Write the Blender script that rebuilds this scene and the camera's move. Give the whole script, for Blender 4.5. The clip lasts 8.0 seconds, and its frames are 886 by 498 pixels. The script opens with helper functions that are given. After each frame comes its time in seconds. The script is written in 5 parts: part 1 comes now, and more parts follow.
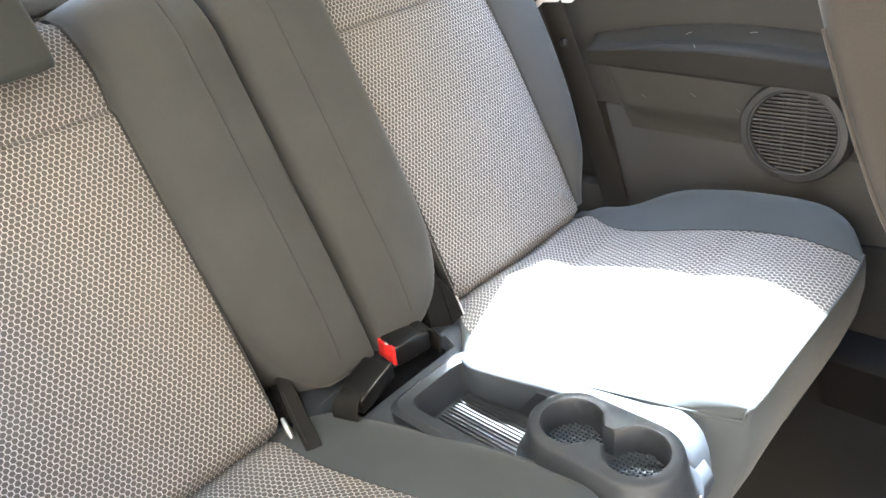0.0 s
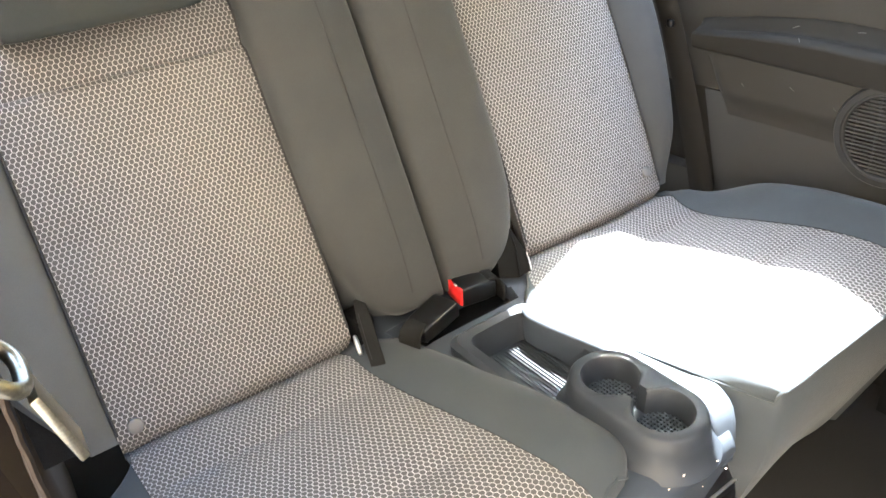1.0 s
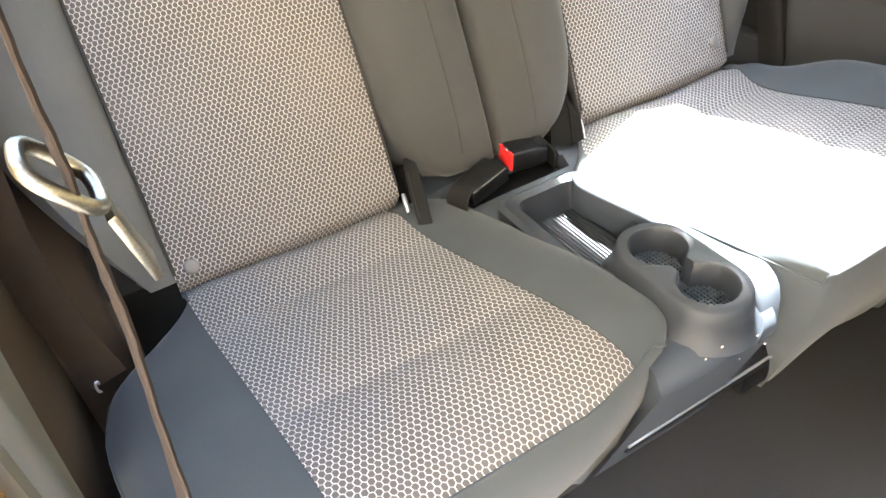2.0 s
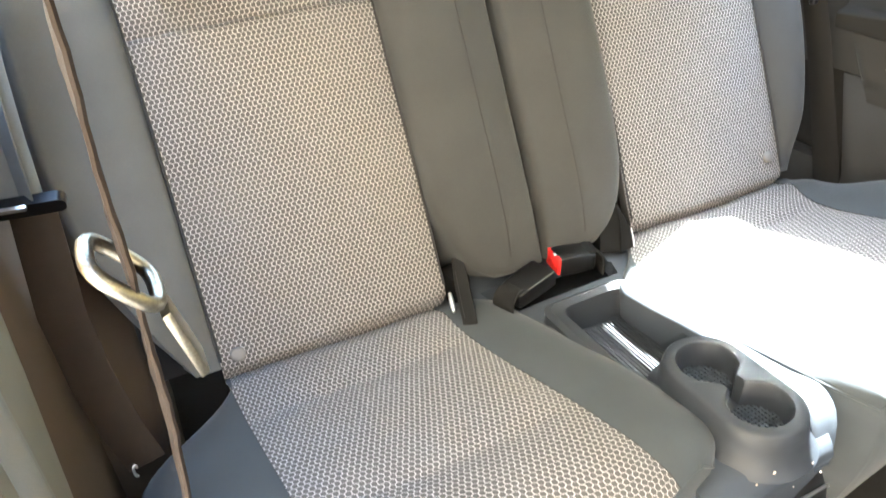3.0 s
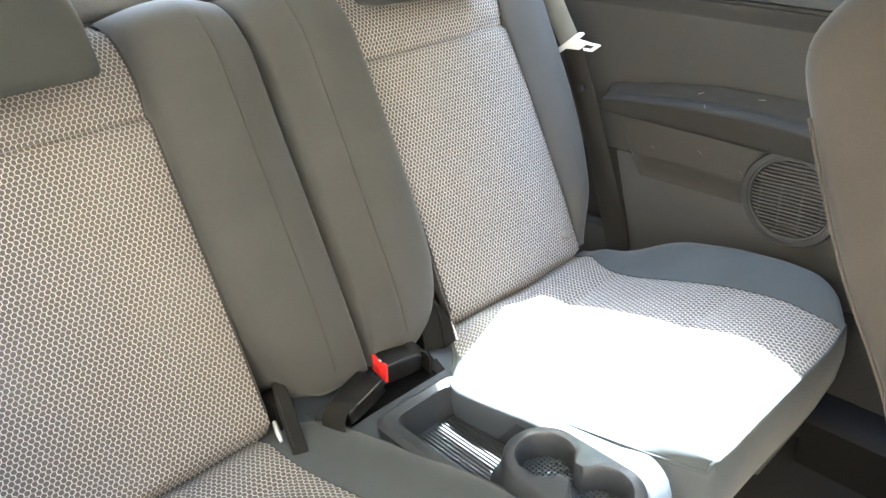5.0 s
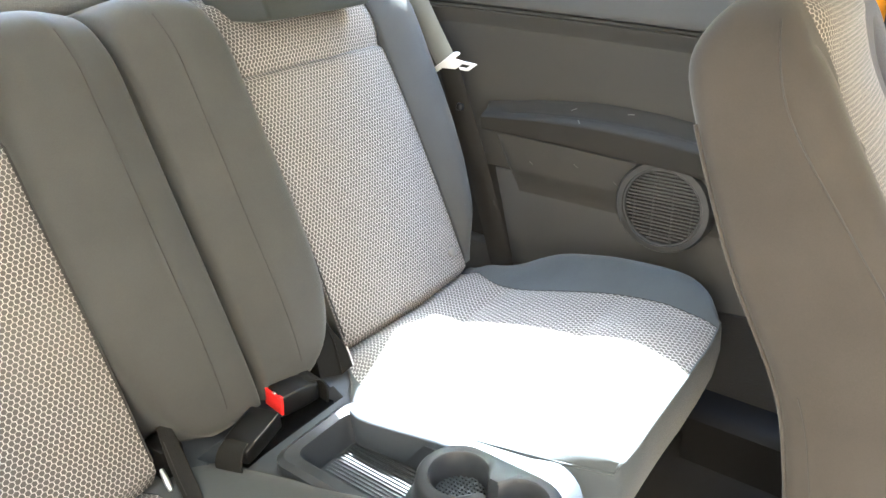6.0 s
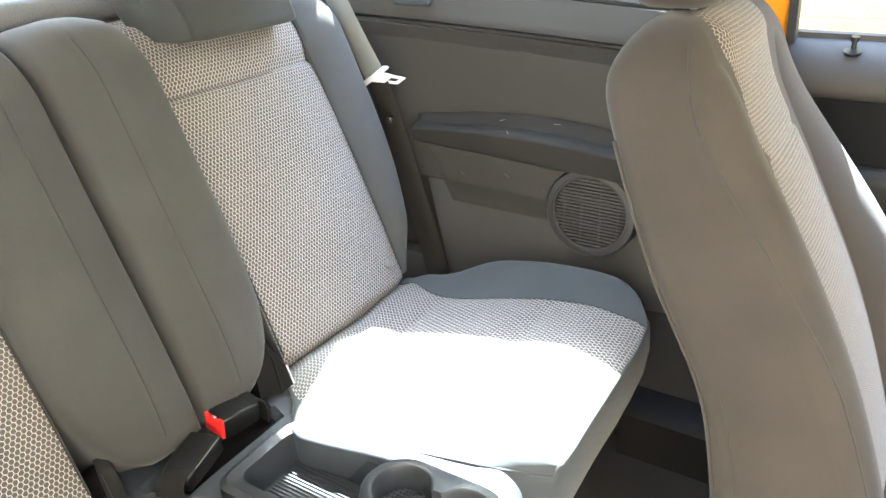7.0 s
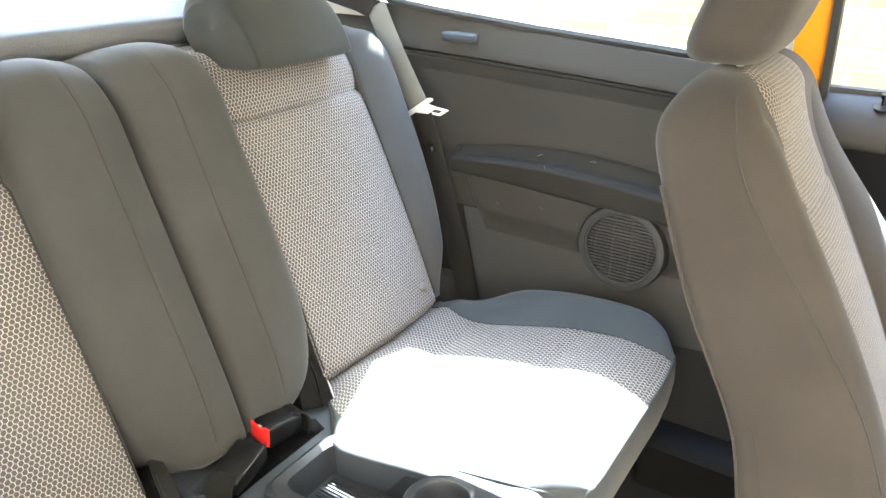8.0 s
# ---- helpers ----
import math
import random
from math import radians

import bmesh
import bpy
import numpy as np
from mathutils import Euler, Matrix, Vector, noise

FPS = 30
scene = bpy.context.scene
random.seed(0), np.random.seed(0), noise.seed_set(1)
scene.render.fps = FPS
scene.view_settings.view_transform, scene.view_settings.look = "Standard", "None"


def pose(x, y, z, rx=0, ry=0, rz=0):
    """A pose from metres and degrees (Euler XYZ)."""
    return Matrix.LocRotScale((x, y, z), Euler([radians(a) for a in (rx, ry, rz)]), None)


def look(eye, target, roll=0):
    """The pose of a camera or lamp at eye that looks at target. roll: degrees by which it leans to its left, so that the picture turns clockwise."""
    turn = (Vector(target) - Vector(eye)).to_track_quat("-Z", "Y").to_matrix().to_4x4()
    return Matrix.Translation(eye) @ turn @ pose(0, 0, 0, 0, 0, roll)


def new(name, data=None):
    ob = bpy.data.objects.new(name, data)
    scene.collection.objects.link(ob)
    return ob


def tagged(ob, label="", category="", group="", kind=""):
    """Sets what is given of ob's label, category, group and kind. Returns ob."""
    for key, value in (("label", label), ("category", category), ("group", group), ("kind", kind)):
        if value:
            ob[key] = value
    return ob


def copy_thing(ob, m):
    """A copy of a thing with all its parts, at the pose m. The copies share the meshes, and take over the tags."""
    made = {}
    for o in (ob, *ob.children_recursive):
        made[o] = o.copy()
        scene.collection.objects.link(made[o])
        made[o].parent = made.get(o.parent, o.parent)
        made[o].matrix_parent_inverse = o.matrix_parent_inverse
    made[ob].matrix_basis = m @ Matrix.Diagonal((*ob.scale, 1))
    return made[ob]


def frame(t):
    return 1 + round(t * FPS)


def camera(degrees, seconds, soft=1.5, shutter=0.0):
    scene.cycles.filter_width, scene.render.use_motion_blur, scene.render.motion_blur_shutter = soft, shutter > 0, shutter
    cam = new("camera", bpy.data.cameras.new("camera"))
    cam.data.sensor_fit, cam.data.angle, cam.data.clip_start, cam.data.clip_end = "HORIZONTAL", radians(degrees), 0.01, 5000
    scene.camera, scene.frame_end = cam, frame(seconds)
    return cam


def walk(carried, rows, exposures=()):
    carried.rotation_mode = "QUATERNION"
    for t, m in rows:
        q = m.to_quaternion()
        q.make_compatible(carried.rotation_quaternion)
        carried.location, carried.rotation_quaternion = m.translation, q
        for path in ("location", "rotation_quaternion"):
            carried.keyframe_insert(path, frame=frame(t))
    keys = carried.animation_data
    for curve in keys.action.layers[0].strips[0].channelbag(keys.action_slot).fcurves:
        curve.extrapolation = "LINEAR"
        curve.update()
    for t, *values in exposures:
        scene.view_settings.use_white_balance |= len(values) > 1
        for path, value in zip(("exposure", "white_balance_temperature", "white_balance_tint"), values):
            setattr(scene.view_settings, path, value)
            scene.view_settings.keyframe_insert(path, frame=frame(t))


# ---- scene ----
from mathutils.bvhtree import BVHTree
cam = camera(62.5, 8.0, 1.5, 0.1)
PATH = [
    (0, (-0.47, -0.708, 1.157), (0.69, 0.613, 0.203), -9.9),
    (0.5, (-0.482, -0.753, 1.193), (0.517, 0.696, 0.243), -9.4),
    (1, (-0.501, -0.794, 1.179), (0.421, 0.668, 0.173), -6.5),
    (1.5, (-0.511, -0.799, 1.175), (0.276, 0.584, -0.036), -6.1),
    (1.7, (-0.514, -0.793, 1.168), (0.221, 0.556, -0.113), -5.8),
    (2.8, (-0.517, -0.79, 1.167), (0.127, 0.66, -0.051), -5.8),
    (3, (-0.513, -0.791, 1.178), (0.16, 0.762, 0.112), -5.3),
    (3.5, (-0.504, -0.785, 1.206), (0.258, 0.916, 0.48), -3.6),
    (3.8, (-0.497, -0.777, 1.202), (0.323, 0.927, 0.551), -3.6),
    (4, (-0.493, -0.775, 1.209), (0.367, 0.897, 0.525), -3.4),
    (4.5, (-0.48, -0.763, 1.196), (0.532, 0.746, 0.359), -3.3),
    (4.7, (-0.477, -0.761, 1.199), (0.587, 0.682, 0.313), -4.0),
    (5.8, (-0.502, -0.702, 1.186), (0.887, 0.441, 0.312), -2.3),
    (6, (-0.5, -0.704, 1.181), (0.927, 0.393, 0.31), -1.9),
    (6.5, (-0.504, -0.71, 1.196), (0.972, 0.281, 0.281), -2.0),
    (7, (-0.502, -0.713, 1.206), (1.019, 0.246, 0.331), -1.9),
    (7.5, (-0.514, -0.696, 1.22), (1.032, 0.265, 0.392), -0.6),
    (8, (-0.569, -0.692, 1.233), (0.966, 0.296, 0.417), 0.7),
]
walk(cam, [(t, look(eye, target, roll)) for t, eye, target, roll in PATH], [(0.0, 5.36, 5550, 4), (0.7, 5.36, 5650, 4), (1.5, 5.40, 5900, 5), (2.8, 5.64, 5850, 2), (3.3, 5.46, 5780, 1), (4.0, 5.22, 5750, 1), (5.0, 5.42, 5600, 1), (6.0, 5.48, 5620, 1), (8.0, 5.38, 5650, 1)])

# ---- light ----
SUN = Vector((0.555, 0.430, 1.0)).normalized()      # towards the sun: behind the car, over its far side
world = bpy.data.worlds.new("sky")
scene.world = world
world.use_nodes = True
wn = world.node_tree
sky = wn.nodes.new("ShaderNodeTexSky")
sky.sky_type, sky.sun_disc = 'NISHITA', False
sky.sun_elevation, sky.sun_rotation = math.asin(SUN.z), math.atan2(SUN.x, SUN.y)
wn.links.new(sky.outputs[0], wn.nodes["Background"].inputs[0])
wn.nodes["Background"].inputs[1].default_value = 0.15
sun = new("sun", bpy.data.lights.new("sun", 'SUN'))
sun.data.energy, sun.data.angle, sun.data.color = 3.2, radians(0.5), (1.0, 0.965, 0.92)
sun.matrix_world = look(SUN * 20, (0, 0, 0))


# ---- small tools ----
def thing(name, label, category, group="", kind=""):
    return tagged(new(name), label, category, group, kind)


def finish(bm, material, name, sharp=40, second=None):
    bmesh.ops.recalc_face_normals(bm, faces=bm.faces)
    me = bpy.data.meshes.new(name)
    bm.to_mesh(me)
    bm.free()
    me.materials.append(material)
    if second:
        me.materials.append(second)
    me.polygons.foreach_set("use_smooth", [True] * len(me.polygons))
    if sharp:
        me.set_sharp_from_angle(angle=radians(sharp))
    return me


def part(name, bm, material, parent, label="", sharp=40, second=None):
    ob = new(name, finish(bm, material, name, sharp, second))
    ob.parent = parent
    return tagged(ob, label)


def structure(name, bm, material, label, category, sharp=40):
    return tagged(new(name, finish(bm, material, name, sharp)), label, category, kind="structure")


def sstep(a, b, x):
    t = min(1.0, max(0.0, (x - a) / (b - a)))
    return t * t * (3 - 2 * t)


def curve_at(pairs, x):
    """A value from rows (x, value), eased between them by a smooth cubic."""
    if x <= pairs[0][0]:
        return pairs[0][1]
    for i in range(len(pairs) - 1):
        (x0, y0), (x1, y1) = pairs[i], pairs[i + 1]
        if x <= x1:
            xa, ya = pairs[max(0, i - 1)]
            xb, yb = pairs[min(len(pairs) - 1, i + 2)]
            m0 = (y1 - ya) / (x1 - xa) * (x1 - x0)
            m1 = (yb - y0) / (xb - x0) * (x1 - x0)
            t = (x - x0) / (x1 - x0)
            return (2*t**3 - 3*t*t + 1)*y0 + (t**3 - 2*t*t + t)*m0 + (3*t*t - 2*t**3)*y1 + (t**3 - t*t)*m1
    return pairs[-1][1]


def solid(front, back, nu, nv, uv=None, side=0):
    """A closed body between two sheets, each a function of (u, v) in 0..1; uv: metres for the weave."""
    bm = bmesh.new()
    lay = bm.loops.layers.uv.new("UVMap")
    rows = []
    for fn in (front, back):
        rows.append([[bm.verts.new(fn(i / nu, j / nv)) for i in range(nu + 1)] for j in range(nv + 1)])
    coord = {}
    for g in rows:
        for j in range(nv + 1):
            for i in range(nu + 1):
                coord[g[j][i]] = uv(i / nu, j / nv) if uv else (i / nu, j / nv)
    f, b = rows
    for j in range(nv):
        for i in range(nu):
            bm.faces.new((f[j][i], f[j][i+1], f[j+1][i+1], f[j+1][i]))
            bm.faces.new((b[j][i], b[j+1][i], b[j+1][i+1], b[j][i+1]))
    ring = [(0, i) for i in range(nu)] + [(j, nu) for j in range(nv)] + [(nv, i) for i in range(nu, 0, -1)] + [(j, 0) for j in range(nv, 0, -1)]
    for k in range(len(ring)):
        (j0, i0), (j1, i1) = ring[k], ring[(k + 1) % len(ring)]
        bm.faces.new((f[j0][i0], b[j0][i0], b[j1][i1], f[j1][i1])).material_index = side if i0 == i1 else 0
    for face in bm.faces:
        for loop in face.loops:
            loop[lay].uv = coord[loop.vert]
    return bm


def loft(loops, cap=True, bm=None):
    bm = bm or bmesh.new()
    rings = [[bm.verts.new(p) for p in loop] for loop in loops]
    n = len(rings[0])
    for a, b in zip(rings, rings[1:]):
        for i in range(n):
            bm.faces.new((a[i], a[(i + 1) % n], b[(i + 1) % n], b[i]))
    if cap:
        bm.faces.new(rings[0])
        bm.faces.new(rings[-1])
    return bm


def tube(points, r, n=8, bm=None, taper=None):
    pts = [Vector(p) for p in points]
    loops = []
    side = None
    for i, p in enumerate(pts):
        d = (pts[min(i + 1, len(pts) - 1)] - pts[max(i - 1, 0)]).normalized()
        if side is None:
            side = d.cross(Vector((0, 0, 1)) if abs(d.z) < 0.9 else Vector((1, 0, 0))).normalized()
        side = (side - d * side.dot(d)).normalized()
        up = d.cross(side)
        rr = r * (taper(i / (len(pts) - 1)) if taper else 1)
        loops.append([p + (side * math.cos(2*math.pi*k/n) + up * math.sin(2*math.pi*k/n)) * rr for k in range(n)])
    return loft(loops, True, bm)


def ribbon(points, wide, width, thick, n=None):
    """A strap along points; wide: the direction of its width at each point (or one for all)."""
    pts = [Vector(p) for p in points]
    loops = []
    for i, p in enumerate(pts):
        d = (pts[min(i + 1, len(pts) - 1)] - pts[max(i - 1, 0)]).normalized()
        w = Vector(wide[i] if isinstance(wide, list) else wide)
        w = (w - d * w.dot(d)).normalized()
        t = d.cross(w) * thick / 2
        w = w * (width[i] if isinstance(width, list) else width) / 2
        e = w * 0.94
        loops.append([p + w, p + e + t, p - e + t, p - w, p - e - t, p + e - t])
    return loft(loops)


def rbox(x0, x1, y0, y1, z0, z1, bevel=0.004, seg=2, bm=None, m=None):
    new_bm = bmesh.new()
    bmesh.ops.create_cube(new_bm, size=1.0, matrix=Matrix.Translation(((x0+x1)/2, (y0+y1)/2, (z0+z1)/2)) @ Matrix.Diagonal((abs(x1-x0), abs(y1-y0), abs(z1-z0), 1)))
    if bevel:
        bmesh.ops.bevel(new_bm, geom=new_bm.edges[:], offset=bevel, segments=seg, profile=0.5, affect='EDGES')
    if m is not None:
        bmesh.ops.transform(new_bm, matrix=m, verts=new_bm.verts)
    if bm is None:
        return new_bm
    tmp = bpy.data.meshes.new("tmp")
    new_bm.to_mesh(tmp)
    new_bm.free()
    bm.from_mesh(tmp)
    bpy.data.meshes.remove(tmp)
    return bm


def prism(outline, axis, a, b, bevel=0.0):
    """A plate: a flat outline of 2D points, drawn out along an axis from a to b."""
    def place(p, d):
        return (d, p[0], p[1]) if axis == "x" else (p[0], d, p[1]) if axis == "y" else (p[0], p[1], d)
    bm = loft([[place(p, a) for p in outline], [place(p, b) for p in outline]])
    if bevel:
        bmesh.ops.bevel(bm, geom=bm.edges[:], offset=bevel, segments=2, profile=0.5, affect='EDGES')
    return bm


def rounded(x0, x1, y0, y1, r, n=5):
    pts = []
    for cx, cy, a in ((x1-r, y1-r, 0), (x0+r, y1-r, 90), (x0+r, y0+r, 180), (x1-r, y0+r, 270)):
        pts += [(cx + r*math.cos(radians(a + 90*k/n)), cy + r*math.sin(radians(a + 90*k/n))) for k in range(n + 1)]
    return pts


# ---- materials ----
class Nodes:
    def __init__(self, name):
        self.m = bpy.data.materials.new(name)
        self.m.use_nodes = True
        self.t = self.m.node_tree
        self.bsdf = self.t.nodes["Principled BSDF"]

    def node(self, kind, **sockets):
        n = self.t.nodes.new(kind)
        for k, v in sockets.items():
            self.to(n.inputs[k.replace("_", " ")], v)
        return n

    def to(self, socket, v):
        if isinstance(v, bpy.types.NodeSocket):
            self.t.links.new(v, socket)
        else:
            socket.default_value = v

    def math(self, op, a, b=0.0, c=0.0):
        n = self.t.nodes.new("ShaderNodeMath")
        n.operation = op
        for i, v in enumerate((a, b, c)):
            self.to(n.inputs[i], v)
        return n.outputs[0]

    def mix(self, fac, a, b):
        n = self.t.nodes.new("ShaderNodeMix")
        n.data_type = 'RGBA'
        self.to(n.inputs[0], fac)
        self.to(n.inputs[6], (*a, 1) if isinstance(a, tuple) else a)
        self.to(n.inputs[7], (*b, 1) if isinstance(b, tuple) else b)
        return n.outputs[2]

    def noise(self, scale, detail=3, coord="Object", rough=0.55):
        c = self.t.nodes.new("ShaderNodeTexCoord").outputs[coord]
        n = self.t.nodes.new("ShaderNodeTexNoise")
        self.t.links.new(c, n.inputs["Vector"])
        n.inputs["Scale"].default_value, n.inputs["Detail"].default_value, n.inputs["Roughness"].default_value = scale, detail, rough
        return n.outputs[0]

    def ramp(self, v, a, b):
        n = self.t.nodes.new("ShaderNodeMapRange")
        self.to(n.inputs[0], v)
        n.inputs[1].default_value, n.inputs[2].default_value = a, b
        return n.outputs[0]

    def bump(self, height, strength=0.3, dist=0.001):
        n = self.t.nodes.new("ShaderNodeBump")
        self.to(n.inputs["Height"], height)
        n.inputs["Strength"].default_value, n.inputs["Distance"].default_value = strength, dist
        self.t.links.new(n.outputs[0], self.bsdf.inputs["Normal"])

    def done(self, color=None, rough=0.6, **more):
        if color is not None:
            self.to(self.bsdf.inputs["Base Color"], (*color, 1) if isinstance(color, tuple) else color)
        self.to(self.bsdf.inputs["Roughness"], rough)
        for k, v in more.items():
            self.to(self.bsdf.inputs[k.replace("_", " ")], v)
        return self.m


def plain(name, color, rough=0.6, spread=0.2, grain=900, coarse=6, bump=0.25, dist=0.0006, **more):
    """A surface with coarse wear and fine grain."""
    g = Nodes(name)
    fine, broad = g.noise(grain, 2), g.noise(coarse, 4)
    v = g.math('ADD', g.math('MULTIPLY', g.ramp(fine, 0.3, 0.7), 0.5), g.math('MULTIPLY', g.ramp(broad, 0.3, 0.7), 0.5))
    lo, hi = tuple(c * (1 - spread) for c in color), tuple(min(1, c * (1 + spread)) for c in color)
    g.bump(fine, bump, dist)
    return g.done(g.mix(v, lo, hi), g.math('ADD', g.math('MULTIPLY', broad, 0.2), rough - 0.1), **more)


def hex_fabric(name, cell, dark, light):
    """Woven cloth: dark honeycomb cells in a net of pale thread. cell: metres across."""
    g = Nodes(name)
    uv = g.t.nodes.new("ShaderNodeUVMap")
    uv.uv_map = "UVMap"
    sep = g.t.nodes.new("ShaderNodeSeparateXYZ")
    g.t.links.new(uv.outputs[0], sep.inputs[0])
    wob = g.noise(160, 2)
    px = g.math('ADD', g.math('DIVIDE', sep.outputs[0], cell), g.math('MULTIPLY', wob, 0.25))
    py = g.math('ADD', g.math('DIVIDE', sep.outputs[1], cell), g.math('MULTIPLY', wob, 0.25))
    R = 1.7320508

    def lattice(ox, oy, lean):
        sx = g.math('SUBTRACT', g.math('FLOORED_MODULO', g.math('ADD', px, ox), 1.0), 0.5)
        sy = g.math('SUBTRACT', g.math('FLOORED_MODULO', g.math('ADD', py, oy), R), R / 2)
        ax, ay = g.math('ABSOLUTE', sx), g.math('ABSOLUTE', sy)
        slant = g.math('ADD', g.math('MULTIPLY', ax, 0.5), g.math('MULTIPLY', ay, 0.8660254))
        # pale strands run upright in a zigzag; the links between them are darker
        weak = g.math('MULTIPLY', g.math('GREATER_THAN', slant, ax), g.math('ADD', 0.10, g.math('MULTIPLY', g.math('LESS_THAN', g.math('MULTIPLY', sx, lean), 0.0), 0.42)))
        return g.math('MAXIMUM', ax, slant), g.math('SUBTRACT', 1.0, weak)
    (d0, w0), (d1, w1) = lattice(0, 0, 1.0), lattice(0.5, R / 2, -1.0)
    first = g.math('LESS_THAN', d0, d1)
    d = g.math('MINIMUM', d0, d1)
    pale = g.math('ADD', g.math('MULTIPLY', first, w0), g.math('MULTIPLY', g.math('SUBTRACT', 1.0, first), w1))
    net = g.t.nodes.new("ShaderNodeMapRange")
    net.interpolation_type = 'SMOOTHSTEP'
    g.to(net.inputs[0], d)
    net.inputs[1].default_value, net.inputs[2].default_value = 0.394, 0.466
    net = g.math('MULTIPLY', net.outputs[0], pale)
    fine, broad = g.noise(1400, 2), g.noise(9, 4)
    thread = g.math('MULTIPLY', net, g.ramp(fine, 0.05, 0.6))
    col = g.mix(thread, dark, light)
    col = g.mix(g.math('MULTIPLY', g.ramp(broad, 0.45, 0.75), 0.10), col, tuple(0.5*(a+b)*0.75 for a, b in zip(dark, light)))
    g.bump(g.math('ADD', net, g.math('MULTIPLY', fine, 0.4)), 0.25, 0.0008)
    return g.done(col, 0.9, Sheen_Weight=0.1, Sheen_Roughness=0.5, Specular_IOR_Level=0.2)


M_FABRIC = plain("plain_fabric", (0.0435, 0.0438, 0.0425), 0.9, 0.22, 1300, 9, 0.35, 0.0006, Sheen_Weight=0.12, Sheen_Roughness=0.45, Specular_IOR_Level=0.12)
M_CUSHION = plain("cushion_cloth", (0.044, 0.0495, 0.0525), 0.9, 0.2, 1300, 9, 0.35, 0.0006, Sheen_Weight=0.12, Sheen_Roughness=0.45, Specular_IOR_Level=0.12)
# plain_fabric copy, lightened: light on the near outer bolster put into the colour
M_FABRIC_LIT = plain("plain_fabric_lit", (0.086, 0.087, 0.083), 0.85, 0.2, 1300, 9, 0.35, 0.0006, Sheen_Weight=0.12, Sheen_Roughness=0.45, Specular_IOR_Level=0.15)
# browner than plain_fabric, and darkened for the shade over the front seat
M_SEAT = plain("brown_grey_cloth", (0.0325, 0.0292, 0.0257), 0.9, 0.22, 1300, 9, 0.35, 0.0006, Sheen_Weight=0.10, Sheen_Roughness=0.45, Specular_IOR_Level=0.1)
# plain_fabric copy, darkened: the shade on the rear headrests is in the colour
M_HEAD_SHADED = plain("shaded_headrest_fabric", (0.0250, 0.0265, 0.0252), 0.9, 0.2, 1300, 8, 0.35, 0.0006, Sheen_Weight=0.2, Sheen_Roughness=0.45, Specular_IOR_Level=0.1)
M_BELT_GREY = plain("grey_webbing", (0.135, 0.142, 0.134), 0.6, 0.2, 1600, 20, 0.5, 0.0006)
M_BUTTON = plain("button_plastic", (0.125, 0.118, 0.11), 0.5, 0.08, 900, 20, 0.15, 0.0003)
M_NET = hex_fabric("net_fabric", 0.0066, (0.066, 0.0605, 0.0565), (0.50, 0.475, 0.452))
# net_fabric copy, browner and dimmer: shade on the front seat put into it
M_NET_SHADED = hex_fabric("shaded_brown_net", 0.0066, (0.050, 0.044, 0.038), (0.36, 0.33, 0.29))
M_CONSOLE = plain("console_plastic", (0.022, 0.025, 0.030), 0.5, 0.12, 1500, 9, 0.2, 0.0004, Specular_IOR_Level=0.3)
M_PANEL = plain("panel_plastic", (0.0290, 0.0278, 0.0255), 0.66, 0.14, 1200, 5, 0.3, 0.0005, Specular_IOR_Level=0.3)
# near side only: browner and lighter than panel_plastic
M_PANEL_NEAR = plain("brown_panel_plastic", (0.060, 0.043, 0.030), 0.65, 0.2, 1200, 5, 0.3, 0.0005, Specular_IOR_Level=0.3)
M_PANEL_LOW = plain("lower_panel_plastic", (0.039, 0.0385, 0.0375), 0.62, 0.14, 1200, 5, 0.3, 0.0005, Specular_IOR_Level=0.3)
M_ARM = plain("armrest_plastic", (0.0205, 0.0195, 0.0180), 0.68, 0.22, 1400, 6, 0.25, 0.0005, Specular_IOR_Level=0.10)
M_RING = plain("speaker_ring_plastic", (0.018, 0.0178, 0.0175), 0.5, 0.12, 1400, 6, 0.2, 0.0004)
M_SLAT = plain("grille_plastic", (0.034, 0.033, 0.032), 0.5, 0.12, 1400, 6, 0.2, 0.0004)
M_DARK = plain("matt_black_plastic", (0.006, 0.006, 0.006), 0.65, 0.2, 1200, 8, 0.15, 0.0003, Specular_IOR_Level=0.06)
M_SILL = plain("step_plastic", (0.008, 0.008, 0.0085), 0.45, 0.2, 1200, 8, 0.2, 0.0003, Specular_IOR_Level=0.15)
# for scuffs on the panel, and for the gloss line painted along buckle edges
M_SCUFF_GLOSS = plain("scuff_and_gloss", (0.13, 0.13, 0.125), 0.8, 0.3, 900, 60, 0.3, 0.0003)
M_BLACK = plain("black_plastic", (0.006, 0.006, 0.0065), 0.32, 0.2, 1200, 8, 0.15, 0.0003, Specular_IOR_Level=0.35)
M_BELT = plain("belt_webbing", (0.012, 0.011, 0.010), 0.75, 0.25, 1600, 20, 0.5, 0.0006, Specular_IOR_Level=0.2)
M_BELT_DUSTY = plain("dusty_webbing", (0.032, 0.022, 0.015), 0.8, 0.3, 1600, 25, 0.5, 0.0006, Specular_IOR_Level=0.2)
M_BELT_BROWN = plain("aged_webbing", (0.016, 0.0105, 0.0070), 0.8, 0.3, 1600, 30, 0.5, 0.0006, Specular_IOR_Level=0.2)
M_STRAP = plain("buckle_webbing", (0.012, 0.0115, 0.011), 0.8, 0.35, 1100, 30, 0.9, 0.0012, Specular_IOR_Level=0.12)
M_RED = plain("red_plastic", (0.62, 0.02, 0.018), 0.4, 0.1, 900, 12, 0.1, 0.0003)
